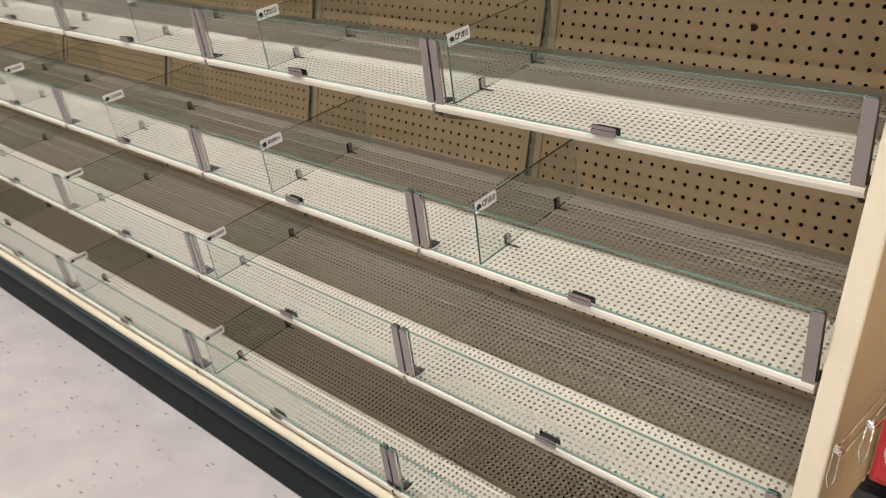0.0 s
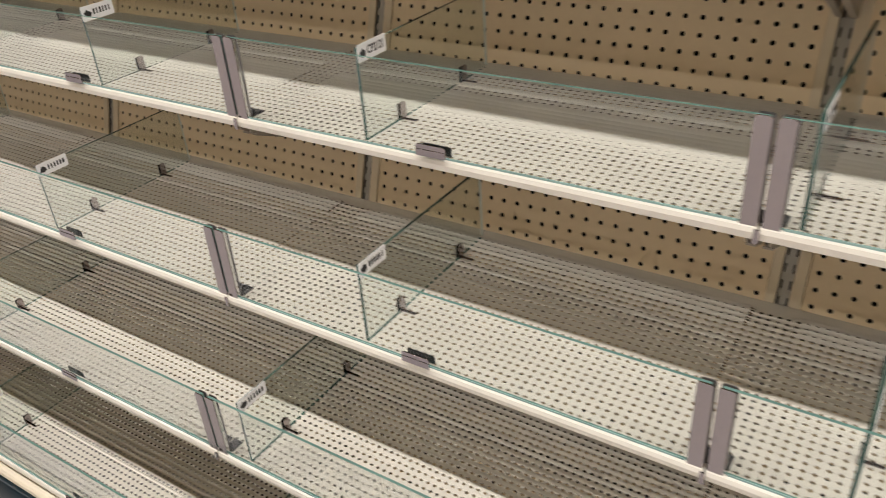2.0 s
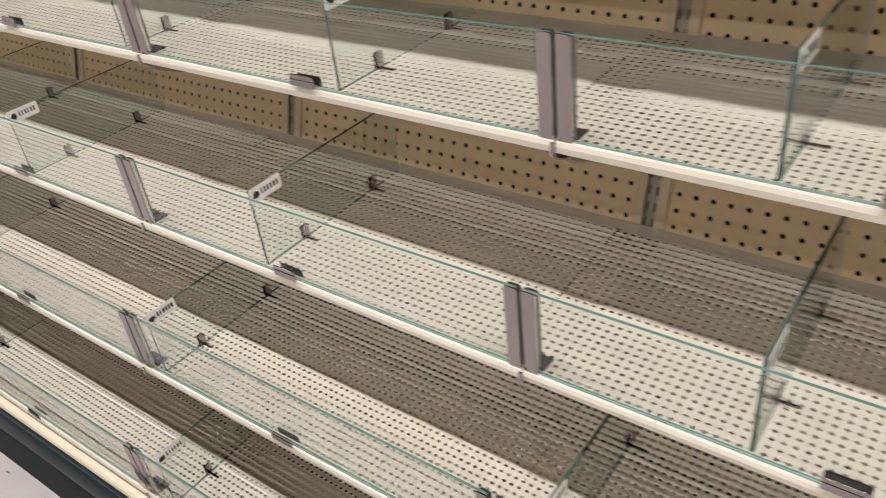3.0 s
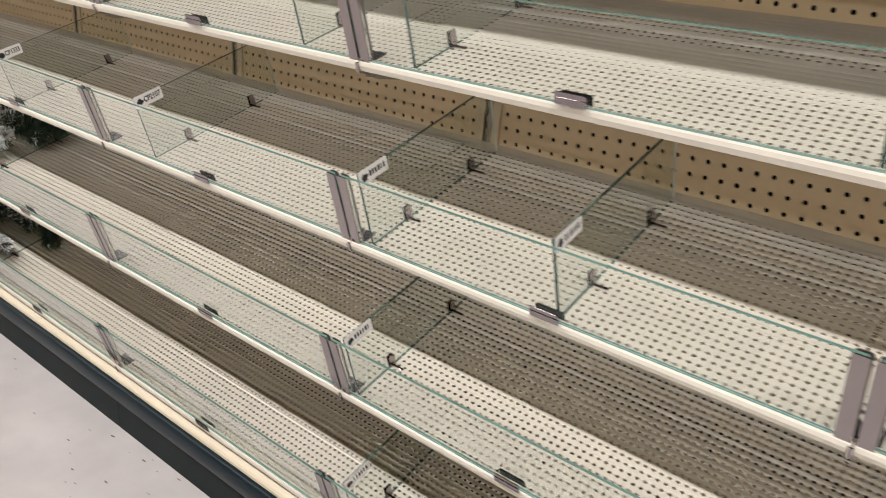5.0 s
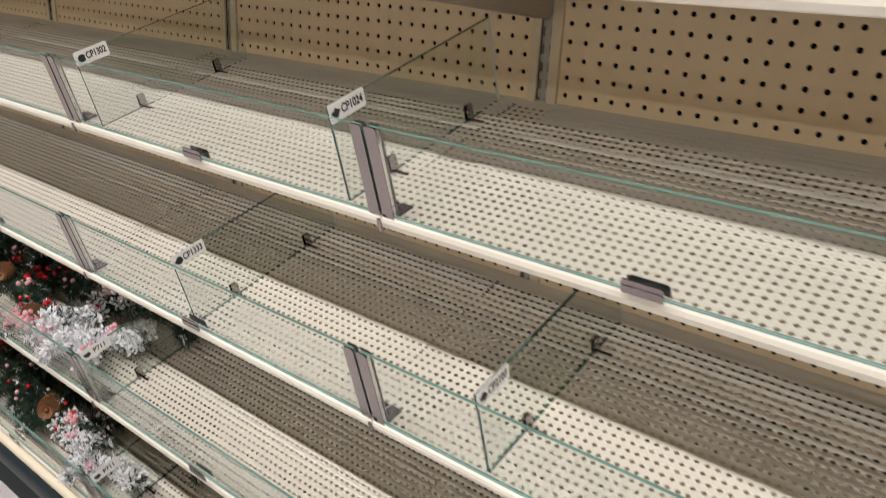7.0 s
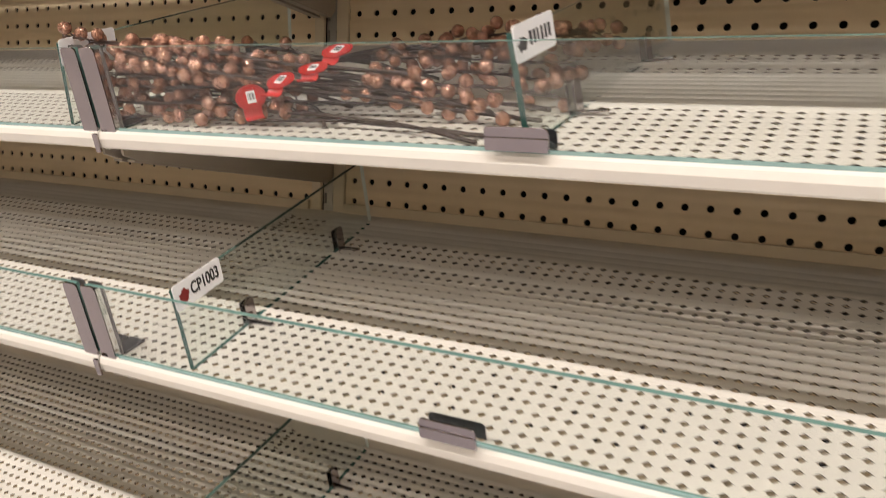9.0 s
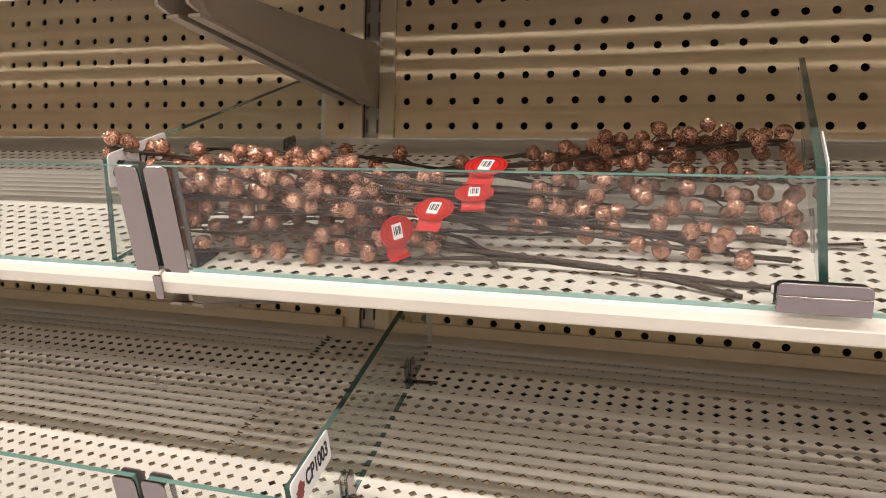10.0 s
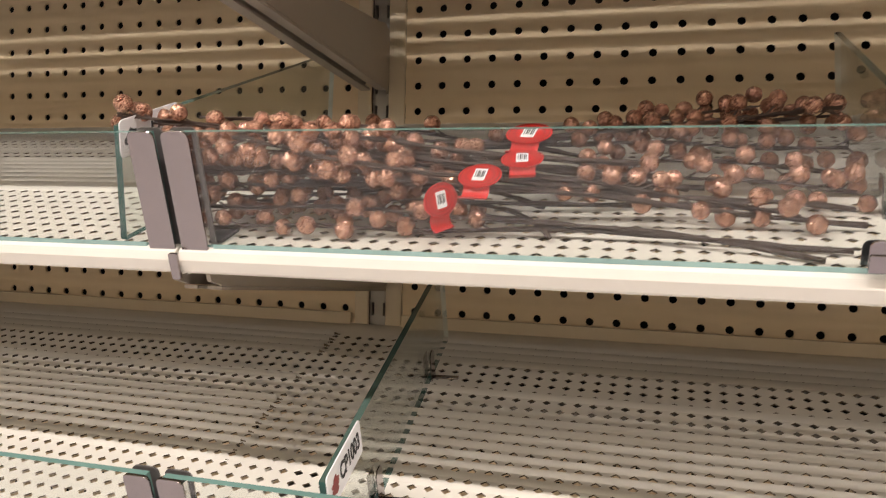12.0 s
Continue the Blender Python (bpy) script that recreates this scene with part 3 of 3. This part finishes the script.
part("front_edge", box(0.006, 0.040, -0.362, -0.350, 0.0, TOP + 0.02, 0.003), M_CREAM, end)
part("side", box(0.008, 0.038, -0.351, 0.04, 0.0, TOP + 0.02, 0.002), M_TAN, end, "tan side face of the panel")

# hooks with boxed goods on the section beyond the end panel
M_PACK = painted("red_package", (0.50, 0.02, 0.03), 0.3, grain=60, var=0.15, bump=0.05, stain=0.3, stain_scale=30)
M_PACKDARK = painted("dark_package", (0.03, 0.03, 0.035), 0.35, grain=60, var=0.15, bump=0.05)
tagged(part("back_panel_next", box(0.045, 1.2, 0.0, 0.01, 0.0, TOP), M_PEG), "beige back panel of the neighbouring section", "pegboard", kind="structure")


def peg_hook(x, z, reach):
    hk = empty("peg_hook", Matrix.Translation((x, 0, z)), "chrome wire peg hook with a metal scan plate tip", "peg hook", "peg hooks")
    part("wire", tube([(0, 0, 0), (0, -reach * 0.9, 0.002), (0, -reach, 0.012)], 0.0022, 8), M_CHROME, hk, smooth=True)
    part("upper_wire", tube([(0, 0, 0.03), (0, -reach * 0.93, 0.03), (0, -reach - 0.012, 0.026)], 0.0018, 8), M_CHROME, hk, smooth=True)
    part("tip", tube([(0, -reach - 0.008, 0.026), (0, -reach - 0.022, 0.026)], [0.006, 0.0045], 10), M_CHROME, hk, smooth=True)
    loop = [(0.004, -reach - 0.012, 0.022), (0.005, -reach - 0.014, -0.02), (0.0, -reach - 0.014, -0.036), (-0.005, -reach - 0.014, -0.02), (-0.004, -reach - 0.012, 0.022)]
    part("loop", tube(loop, 0.0012, 6), M_CHROME, hk, smooth=True)
    return hk


def hung_pack(x, y, z, w, h, mat, label):
    pk = empty("hanging_package", Matrix.Translation((x, y, z)), label, "package", "hanging packages")
    part("card", plate_xz(rounded(-w / 2, w / 2, -h, 0.012, 0.006), -0.001, 0.0), mat, pk)
    part("blister", box(-w / 2 + 0.006, w / 2 - 0.006, -0.022, -0.001, -h + 0.01, -0.02, 0.006), mat, pk, smooth=False)
    return pk


for hx, hz, rr in ((0.064, 0.640, 0.355), (0.092, 0.688, 0.345), (0.122, 0.702, 0.350), (0.150, 0.716, 0.34), (0.084, 0.545, 0.35), (0.125, 0.555, 0.345)):
    peg_hook(hx - 0.008, hz, rr + 0.03)
for i, (hx, hz) in enumerate(((0.124, 0.668), (0.154, 0.682), (0.191, 0.696), (0.112, 0.590), (0.152, 0.60))):
    for j in range(3):
        hung_pack(hx - 0.008, -0.340 + 0.030 * j, hz + (0.03 if i < 3 else -0.01), 0.05, 0.085, M_PACK if (i < 3) else M_PACKDARK,
                  "small red blister package on a peg hook" if i < 3 else "small black blister package on a peg hook")

# ---- copper glitter berry sprays lying on one shelf ----
SPOT = level_matrix("y", -4.38)
berry_src = bmesh.new()
bmesh.ops.create_icosphere(berry_src, subdivisions=3, radius=1.0)
for v in berry_src.verts:
    v.co *= 1 + 0.05 * noise.noise(v.co * 3.0)
berry_holder = part("berry", berry_src, M_GLITTER, smooth=True)
berry_me = berry_holder.data
bpy.data.objects.remove(berry_holder)


taken = []                           # middles of the berries that lie already


def clampd(v, r):
    x0 = -0.2235 if v.z < 0.070 else -0.26
    return Vector((min(max(v.x, x0 + r), 0.2165 - r), min(max(v.y, 0.0072 + r), 0.33), max(v.z, r + 0.0006)))


def berry_spray(seed, base, knee, tip, count, spread, first=0.52):
    """A bare stem with short forward twigs along its upper half, each with a round berry."""
    rnd = random.Random(seed)
    sp = empty("berry_spray", SPOT, "brown twig spray with copper glitter berries lying on the shelf", "berry spray", "berry sprays")
    base, knee, tip = Vector(base), Vector(knee), Vector(tip)
    n = 18
    line = []
    for i in range(n + 1):
        t = i / n
        p = (1 - t) ** 2 * base + 2 * t * (1 - t) * knee + t * t * tip
        p += Vector((0, 0.0016 * math.sin(9 * t + seed), 0.0010 * math.sin(13 * t + 2 * seed)))
        line.append(clampd(p, 0.0018))
    part("stem", tube(line, [(0.0015 - 0.0008 * i / n) * (1 + 0.22 * (i % 3 == 1)) for i in range(n + 1)], 7), M_STEM, sp, smooth=True)
    # wrapped second strand
    strand = [clampd(p + Vector((0, 0.0017 * math.cos(i * 1.1 + seed), 0.0017 * math.sin(i * 1.1 + seed))), 0.0012) for i, p in enumerate(line)]
    part("wrap", tube(strand, 0.0007, 5), M_STEM, sp, smooth=True)
    for i in range(count):
        r = rnd.uniform(0.0053, 0.0061)
        for attempt in range(14):
            t = min(0.999, first + (1 - first) * (i + 0.35 + rnd.uniform(-0.5, 0.5)) / (count - 0.4))
            k = min(int(t * n), n - 1)
            a = line[k].lerp(line[k + 1], t * n - k)
            d = (line[k + 1] - line[k]).normalized()
            turn = 2.4 * i + rnd.uniform(-0.9, 0.9) + attempt
            side = d.cross(Vector((0, 0, 1))).normalized()
            up = side.cross(d)
            b = clampd(a + d * rnd.uniform(0.006, 0.014) + (side * math.cos(turn) + up * math.sin(turn)) * spread * rnd.uniform(0.6, 1.1), r)
            if all((b - q).length > r + w for q, w in taken):
                break
        else:
            continue
        taken.append((b, r))
        mid = clampd(a.lerp(b, 0.55) + d * 0.002, 0.001)
        part("twig", tube([a, mid, b], [0.0008, 0.0006, 0.0005], 5), M_STEM, sp)
        share("berry", berry_me, sp, Matrix.Translation(b) @ Euler((rnd.random() * 6, rnd.random() * 6, rnd.random() * 6)).to_matrix().to_4x4() @ Matrix.Scale(r, 4))
    return sp


# stems that point one way: butt end, bend, tip
LEFT = [((0.192, 0.024, 0.003), (0.020, 0.046, 0.006), (-0.205, 0.016, 0.007)), ((0.177, 0.010, 0.003), (0.000, 0.058, 0.012), (-0.205, 0.022, 0.020)),
        ((0.203, 0.085, 0.004), (0.020, 0.060, 0.030), (-0.208, 0.026, 0.032)), ((0.205, 0.060, 0.003), (-0.010, 0.050, 0.032), (-0.208, 0.022, 0.045)),
        ((0.110, 0.100, 0.012), (-0.020, 0.060, 0.045), (-0.205, 0.022, 0.058)), ((0.080, 0.090, 0.030), (-0.040, 0.040, 0.052), (-0.234, 0.020, 0.080)),
        ((0.120, 0.110, 0.010), (-0.030, 0.080, 0.030), (-0.205, 0.050, 0.036)), ((0.100, 0.120, 0.014), (-0.040, 0.080, 0.046), (-0.210, 0.050, 0.066)),
        ((0.150, 0.080, 0.006), (-0.010, 0.060, 0.016), (-0.195, 0.046, 0.016)), ((0.090, 0.070, 0.020), (-0.050, 0.030, 0.036), (-0.150, 0.012, 0.066))]
RIGHT = [((-0.130, 0.050, 0.028), (0.030, 0.075, 0.034), (0.170, 0.056, 0.010)), ((-0.140, 0.070, 0.030), (0.040, 0.090, 0.034), (0.205, 0.096, 0.012)),
         ((-0.120, 0.080, 0.030), (0.040, 0.110, 0.036), (0.210, 0.117, 0.018)), ((-0.130, 0.090, 0.034), (0.020, 0.130, 0.040), (0.205, 0.135, 0.028)),
         ((-0.110, 0.100, 0.032), (0.030, 0.150, 0.036), (0.205, 0.172, 0.046)), ((-0.100, 0.110, 0.030), (0.030, 0.170, 0.030), (0.208, 0.205, 0.040)),
         ((-0.100, 0.120, 0.028), (0.040, 0.190, 0.028), (0.212, 0.232, 0.030)), ((-0.090, 0.120, 0.030), (0.010, 0.170, 0.034), (0.150, 0.190, 0.044))]
for i, (a, b, c) in enumerate(LEFT):
    berry_spray(11 + i, a, b, c, 12 if i != 5 else 16, 0.009, 0.5)
    # the sprays beneath, mostly stem
    jit = random.Random(90 + i)
    move = [Vector(p) + Vector((jit.uniform(-0.01, 0.02), jit.uniform(0.012, 0.045), jit.uniform(-0.010, 0.006))) for p in (a, b, c)]
    move[0].x = 0.02 + 0.06 * jit.random()
    berry_spray(71 + i, *move, 7, 0.010, 0.35)
for i, (a, b, c) in enumerate(RIGHT):
    berry_spray(41 + i, a, b, c, 16, 0.010, 0.5)


def swing_tag(x, s, n, yaw, tilt, size):
    """A red paper loop tag with a white bar code sticker."""
    tg = empty("hang_tag", SPOT @ pose(x, s, n, tilt, 0, yaw), "bright red paper hang tag with a white barcode sticker", "hang tag", "red hang tags")
    ell = [(size * 1.25 * math.cos(a), size * math.sin(a)) for a in (2 * math.pi * i / 24 for i in range(24))]
    card = part("card", plate_xz(ell, -0.0003, 0.0003), M_RED, tg)
    ring = bmesh.new()
    for rad in (0.92, 0.70):
        o = [ring.verts.new((rad * x0, -0.0005, rad * z0)) for x0, z0 in ell]
        q = [ring.verts.new(((rad - 0.06) * x0, -0.0005, (rad - 0.06) * z0)) for x0, z0 in ell]
        for i in range(24):
            ring.faces.new((o[i], o[(i + 1) % 24], q[(i + 1) % 24], q[i]))
    part("printed_ring", ring, M_REDDARK, card)
    st = part("sticker", plate_xz(rounded(-size * 0.36, size * 0.36, -size * 0.46, size * 0.52, 0.0006), -0.0009, -0.0006), M_WHITE, tg, "white barcode sticker")
    for i in range(5):
        w = size * 0.04 * (1 + i % 2)
        part("bar", box(-size * 0.26 + i * size * 0.12, -size * 0.26 + i * size * 0.12 + w, -0.0011, -0.0009, -size * 0.2, size * 0.35), M_INK, st)
    strip = bmesh.new()
    prev = None
    for i in range(9):
        a = math.pi * i / 8
        y, z = 0.004 * math.sin(a) , -size * 0.7 - size * 0.55 * (1 - math.cos(a))
        cur = (strip.verts.new((-size * 0.75, y, z)), strip.verts.new((size * 0.75, y, z)))
        if prev:
            strip.faces.new((prev[0], prev[1], cur[1], cur[0]))
        prev = cur
    lp = part("loop_band", strip, M_RED, tg)
    sol = lp.modifiers.new("thickness", "SOLIDIFY")
    sol.thickness = 0.0004
    return tg


swing_tag(0.013, 0.090, 0.050, -8, -72, 0.0120)
swing_tag(0.016, 0.050, 0.044, 10, -74, 0.0100)
swing_tag(-0.006, 0.034, 0.038, -6, -66, 0.0105)
swing_tag(-0.026, 0.018, 0.028, 58, -8, 0.0100)

# ---- frosted pine picks on the two lowest shelves ----

def needle_cloud(rnd, axis0, axis1, count, length, width, droop, ball=None):
    """Thin blades that stand out round an axis, joined in one mesh."""
    verts, faces = [], []
    d = (axis1 - axis0)
    dn = d.normalized()
    for _ in range(count):
        t = rnd.random()
        a = axis0 + d * t
        u = Vector((rnd.gauss(0, 1), rnd.gauss(0, 1), rnd.gauss(0, 1))).normalized()
        g = (u - dn * u.dot(dn) * 0.4 + dn * rnd.uniform(0.1, 0.9)).normalized()
        L = length * rnd.uniform(0.6, 1.15) * (1 - 0.35 * t)
        side = g.orthogonal().normalized() * width
        e = a + g * L + Vector((0, 0, -droop * L))
        m = a + g * L * 0.55
        i = len(verts)
        verts += [a - side * 0.6, a + side * 0.6, m + side, m - side, e]
        faces += [(i, i + 1, i + 2, i + 3), (i + 3, i + 2, i + 4)]
    me = bpy.data.meshes.new("needles")
    me.from_pydata([tuple(v) for v in verts], [], faces)
    return me


def frost_clump(rnd, axis0, axis1, count, spread):
    """Short thick flocked tips, like petals, crowded round an axis."""
    verts, faces = [], []
    d = axis1 - axis0
    for _ in range(count):
        u = Vector((rnd.gauss(0, 1), rnd.gauss(0, 1), rnd.gauss(0, 0.9))).normalized()
        c = axis0 + d * rnd.random() + u * spread * rnd.uniform(0.3, 1.0) + Vector((0, 0, spread * 0.3))
        c.z = max(c.z, 0.006)
        g = (u + Vector((rnd.uniform(-0.6, 0.6), rnd.uniform(-0.6, 0.6), rnd.uniform(-0.2, 0.6)))).normalized()
        p = g.orthogonal().normalized()
        q = g.cross(p)
        a = rnd.random() * 6.28
        p, q = p * math.cos(a) + q * math.sin(a), q * math.cos(a) - p * math.sin(a)
        L, w, h = rnd.uniform(0.006, 0.010), rnd.uniform(0.0028, 0.0046), rnd.uniform(0.0012, 0.002)
        i = len(verts)
        verts += [c - g * L * 0.7, c + p * w - g * L * 0.2, c - p * w - g * L * 0.2, c + q * h, c - q * h,
                  c + p * w * 0.8 + g * L * 0.5 + q * h * 0.8, c - p * w * 0.8 + g * L * 0.5 + q * h * 0.8, c + g * L * 0.8 + q * h * 1.6]
        for f in ((0, 1, 3), (0, 3, 2), (1, 5, 3), (3, 5, 7), (3, 7, 6), (3, 6, 2), (0, 4, 1), (0, 2, 4), (1, 4, 5), (4, 7, 5), (4, 6, 7), (2, 6, 4)):
            faces.append(tuple(i + k for k in f))
    me = bpy.data.meshes.new("frost_flock")
    me.from_pydata([tuple(v) for v in verts], [], faces)
    return me


def cone_mesh(rnd, length, radius):
    bm = bmesh.new()
    bmesh.ops.create_uvsphere(bm, u_segments=10, v_segments=8, radius=1.0, matrix=Matrix.Diagonal((radius * 0.6, radius * 0.6, length / 2, 1)))
    for r in range(9):
        t = r / 8
        z = -length / 2 + length * t
        rad = radius * (0.55 + 0.75 * math.sin(math.pi * (0.12 + 0.8 * t)) * 0.6)
        m = 9
        for k in range(m):
            a = 2 * math.pi * (k + 0.5 * (r % 2)) / m
            o, tg = Vector((math.cos(a), math.sin(a), 0)), Vector((-math.sin(a), math.cos(a), 0))
            c = o * rad * 0.55 + Vector((0, 0, z))
            w = radius * 0.30
            vs = [bm.verts.new(c - tg * w * 0.6), bm.verts.new(c + tg * w * 0.6), bm.verts.new(c + o * rad * 0.5 + tg * w + Vector((0, 0, radius * 0.22))),
                  bm.verts.new(c + o * rad * 0.62 + Vector((0, 0, radius * 0.30))), bm.verts.new(c + o * rad * 0.5 - tg * w + Vector((0, 0, radius * 0.22)))]
            bm.faces.new(vs)
            lo = [bm.verts.new(v.co - Vector((0, 0, radius * 0.10))) for v in vs]
            bm.faces.new(lo[::-1])
            for q in range(5):
                bm.faces.new((vs[q], lo[q], lo[(q + 1) % 5], vs[(q + 1) % 5]))
    return bm


ball_src = bmesh.new()
bmesh.ops.create_icosphere(ball_src, subdivisions=2, radius=1.0)
ball_holder = part("berry", ball_src, M_BERRY, smooth=True)
red_me = ball_holder.data
bpy.data.objects.remove(ball_holder)
ball_src = bmesh.new()
bmesh.ops.create_icosphere(ball_src, subdivisions=2, radius=1.0)
ball_holder = part("berry", ball_src, M_SNOWBERRY, smooth=True)
frost_me = ball_holder.data
bpy.data.objects.remove(ball_holder)


def pine_pick(seed, level, x, s, yaw, green, frost, reds, frosted, cone, lab, size=1.0):
    rnd = random.Random(seed)
    pk = empty("pine_pick", level_matrix(level, x) @ pose(0, s, 0.004, 0, 0, yaw), lab, "pine pick", "holiday pine picks")
    stem = [Vector((-0.16 * size + 0.30 * size * t, 0.006 * math.sin(7 * t), 0.012 + 0.028 * size * math.sin(math.pi * t * 0.8))) for t in (0, 0.2, 0.4, 0.6, 0.8, 1.0)]
    part("stem", tube(stem, [0.0035, 0.003, 0.0026, 0.0022, 0.0018, 0.0014], 6), M_TWIG, pk, smooth=True)
    branches = []
    for i in range(6):
        t = 0.30 + 0.12 * i
        k = min(int(t * 5), 4)
        a = stem[k].lerp(stem[k + 1], t * 5 - k)
        ang = rnd.uniform(-1.1, 1.1)
        L = size * rnd.uniform(0.06, 0.095)
        e = a + Vector((L * math.cos(ang) * 0.8, L * math.sin(ang), rnd.uniform(-0.01, 0.045) * size))
        e.z = max(e.z, 0.014)
        branches.append((a, e))
        part("branch", tube([a, a.lerp(e, 0.5) + Vector((0, 0, 0.004)), e], [0.002, 0.0015, 0.001], 5), M_TWIG, pk)
    for i, (a, e) in enumerate(branches):
        if green:
            me = needle_cloud(rnd, a, e, 2 * green, 0.036 * size, 0.0011, 0.15)
            me.materials.append(M_GREEN)
            ob = new("needles", me); ob.parent = pk; ob["kind"] = "stuff"
        if frost:
            me = needle_cloud(rnd, a.lerp(e, 0.25), e + (e - a) * 0.12, frost, 0.021 * size, 0.0026, 0.05)
            me.materials.append(M_SNOW)
            ob = new("frosted_needles", me); ob.parent = pk; ob["kind"] = "stuff"
            if frost > 100:
                me = frost_clump(rnd, a.lerp(e, 0.2), e, frost // 2, 0.026 * size)
                me.materials.append(M_SNOW)
                ob = new("frost_flock", me); ob.parent = pk; ob["kind"] = "stuff"
    for k, (num, me, r0) in enumerate(((reds, red_me, 0.0052), (frosted, frost_me, 0.0058))):
        for i in range(num):
            a, e = branches[(i % 2 + 2 * k) % 4]
            c = a.lerp(e, 0.75) + Vector((rnd.gauss(0, 0.008), rnd.gauss(0, 0.008), abs(rnd.gauss(0.018, 0.008)))) * size
            c.z = max(c.z, 0.008)
            share("berry", me, pk, Matrix.Translation(c) @ Matrix.Scale(r0 * rnd.uniform(0.8, 1.15), 4))
    if cone:
        cm = part("pine_cone", cone_mesh(rnd, 0.058 * size, 0.02 * size), M_CONE, pk, "brown pine cone")
        a, e = branches[1]
        cm.matrix_basis = Matrix.Translation(a.lerp(e, 0.6) + Vector((0.01, -0.035 * size, 0.012))) @ Euler((1.2, 0.5, rnd.random())).to_matrix().to_4x4()
    return pk


FR_LAB = "heavily frosted white pine pick with small berries lying on the shelf"
GR_LAB = "green pine pick with frosted tips and red berries on the shelf"
RB_LAB = "pine pick with pink frosted berries and a pine cone"
PICKS = [(1, "c", -4.70, 0.085, 10, 60, 420, 1, 16, False, FR_LAB, 1.0), (2, "c", -4.76, 0.17, 35, 200, 260, 2, 4, False, FR_LAB, 1.0),
         (13, "c", -4.80, 0.075, -15, 40, 380, 1, 8, False, FR_LAB, 1.0),
         (3, "c", -4.93, 0.085, -12, 100, 90, 8, 70, True, RB_LAB, 1.0), (4, "c", -5.02, 0.17, 20, 340, 20, 26, 6, False, GR_LAB, 1.1),
         (5, "c", -5.12, 0.09, 0, 340, 30, 10, 14, True, GR_LAB, 1.0), (6, "c", -5.28, 0.15, 30, 340, 80, 6, 8, False, GR_LAB, 1.1),
         (7, "d", -4.68, 0.075, 8, 120, 260, 0, 6, False, FR_LAB, 1.0), (8, "d", -4.74, 0.16, 30, 340, 110, 2, 2, False, GR_LAB, 1.1),
         (9, "d", -4.84, 0.065, -8, 200, 160, 8, 22, False, RB_LAB, 1.0), (10, "d", -4.94, 0.15, 22, 420, 30, 3, 3, True, GR_LAB, 1.15),
         (11, "d", -5.05, 0.08, 5, 420, 40, 5, 4, False, GR_LAB, 1.1), (12, "d", -5.24, 0.13, -20, 400, 40, 8, 3, False, GR_LAB, 1.15)]
# a second, darker rank of picks behind
for i, (lev, px, ps) in enumerate((("c", -4.66, 0.24), ("c", -4.82, 0.26), ("c", -4.98, 0.25), ("c", -5.16, 0.24), ("c", -5.40, 0.16),
                                   ("d", -4.66, 0.25), ("d", -4.80, 0.25), ("d", -4.98, 0.24), ("d", -5.14, 0.22), ("d", -5.40, 0.13))):
    PICKS.append((30 + i, lev, px, ps, 40 * math.sin(3.7 * i), 520, 20 if i % 3 else 60, 5 + 3 * (i % 3), 2, False, GR_LAB, 1.25))
for p in PICKS:
    pine_pick(*p)

# a brown scuff on the back panel of the first bay
stain = bmesh.new()
ring = [stain.verts.new((0.0062 * (1 + 0.25 * math.sin(3 * a + 1)) * math.cos(a), 0, 0.0075 * (1 + 0.2 * math.cos(2 * a)) * math.sin(a))) for a in (2 * math.pi * i / 14 for i in range(14))]
stain.faces.new(ring)
sm = part("scuff_mark", stain, painted("scuff", (0.06, 0.035, 0.018), 0.8, bump=0))
sm.location = (-0.317, -0.0025, 1.196)
tagged(sm, "small dark brown scuff on the beige back panel", "scuff mark")
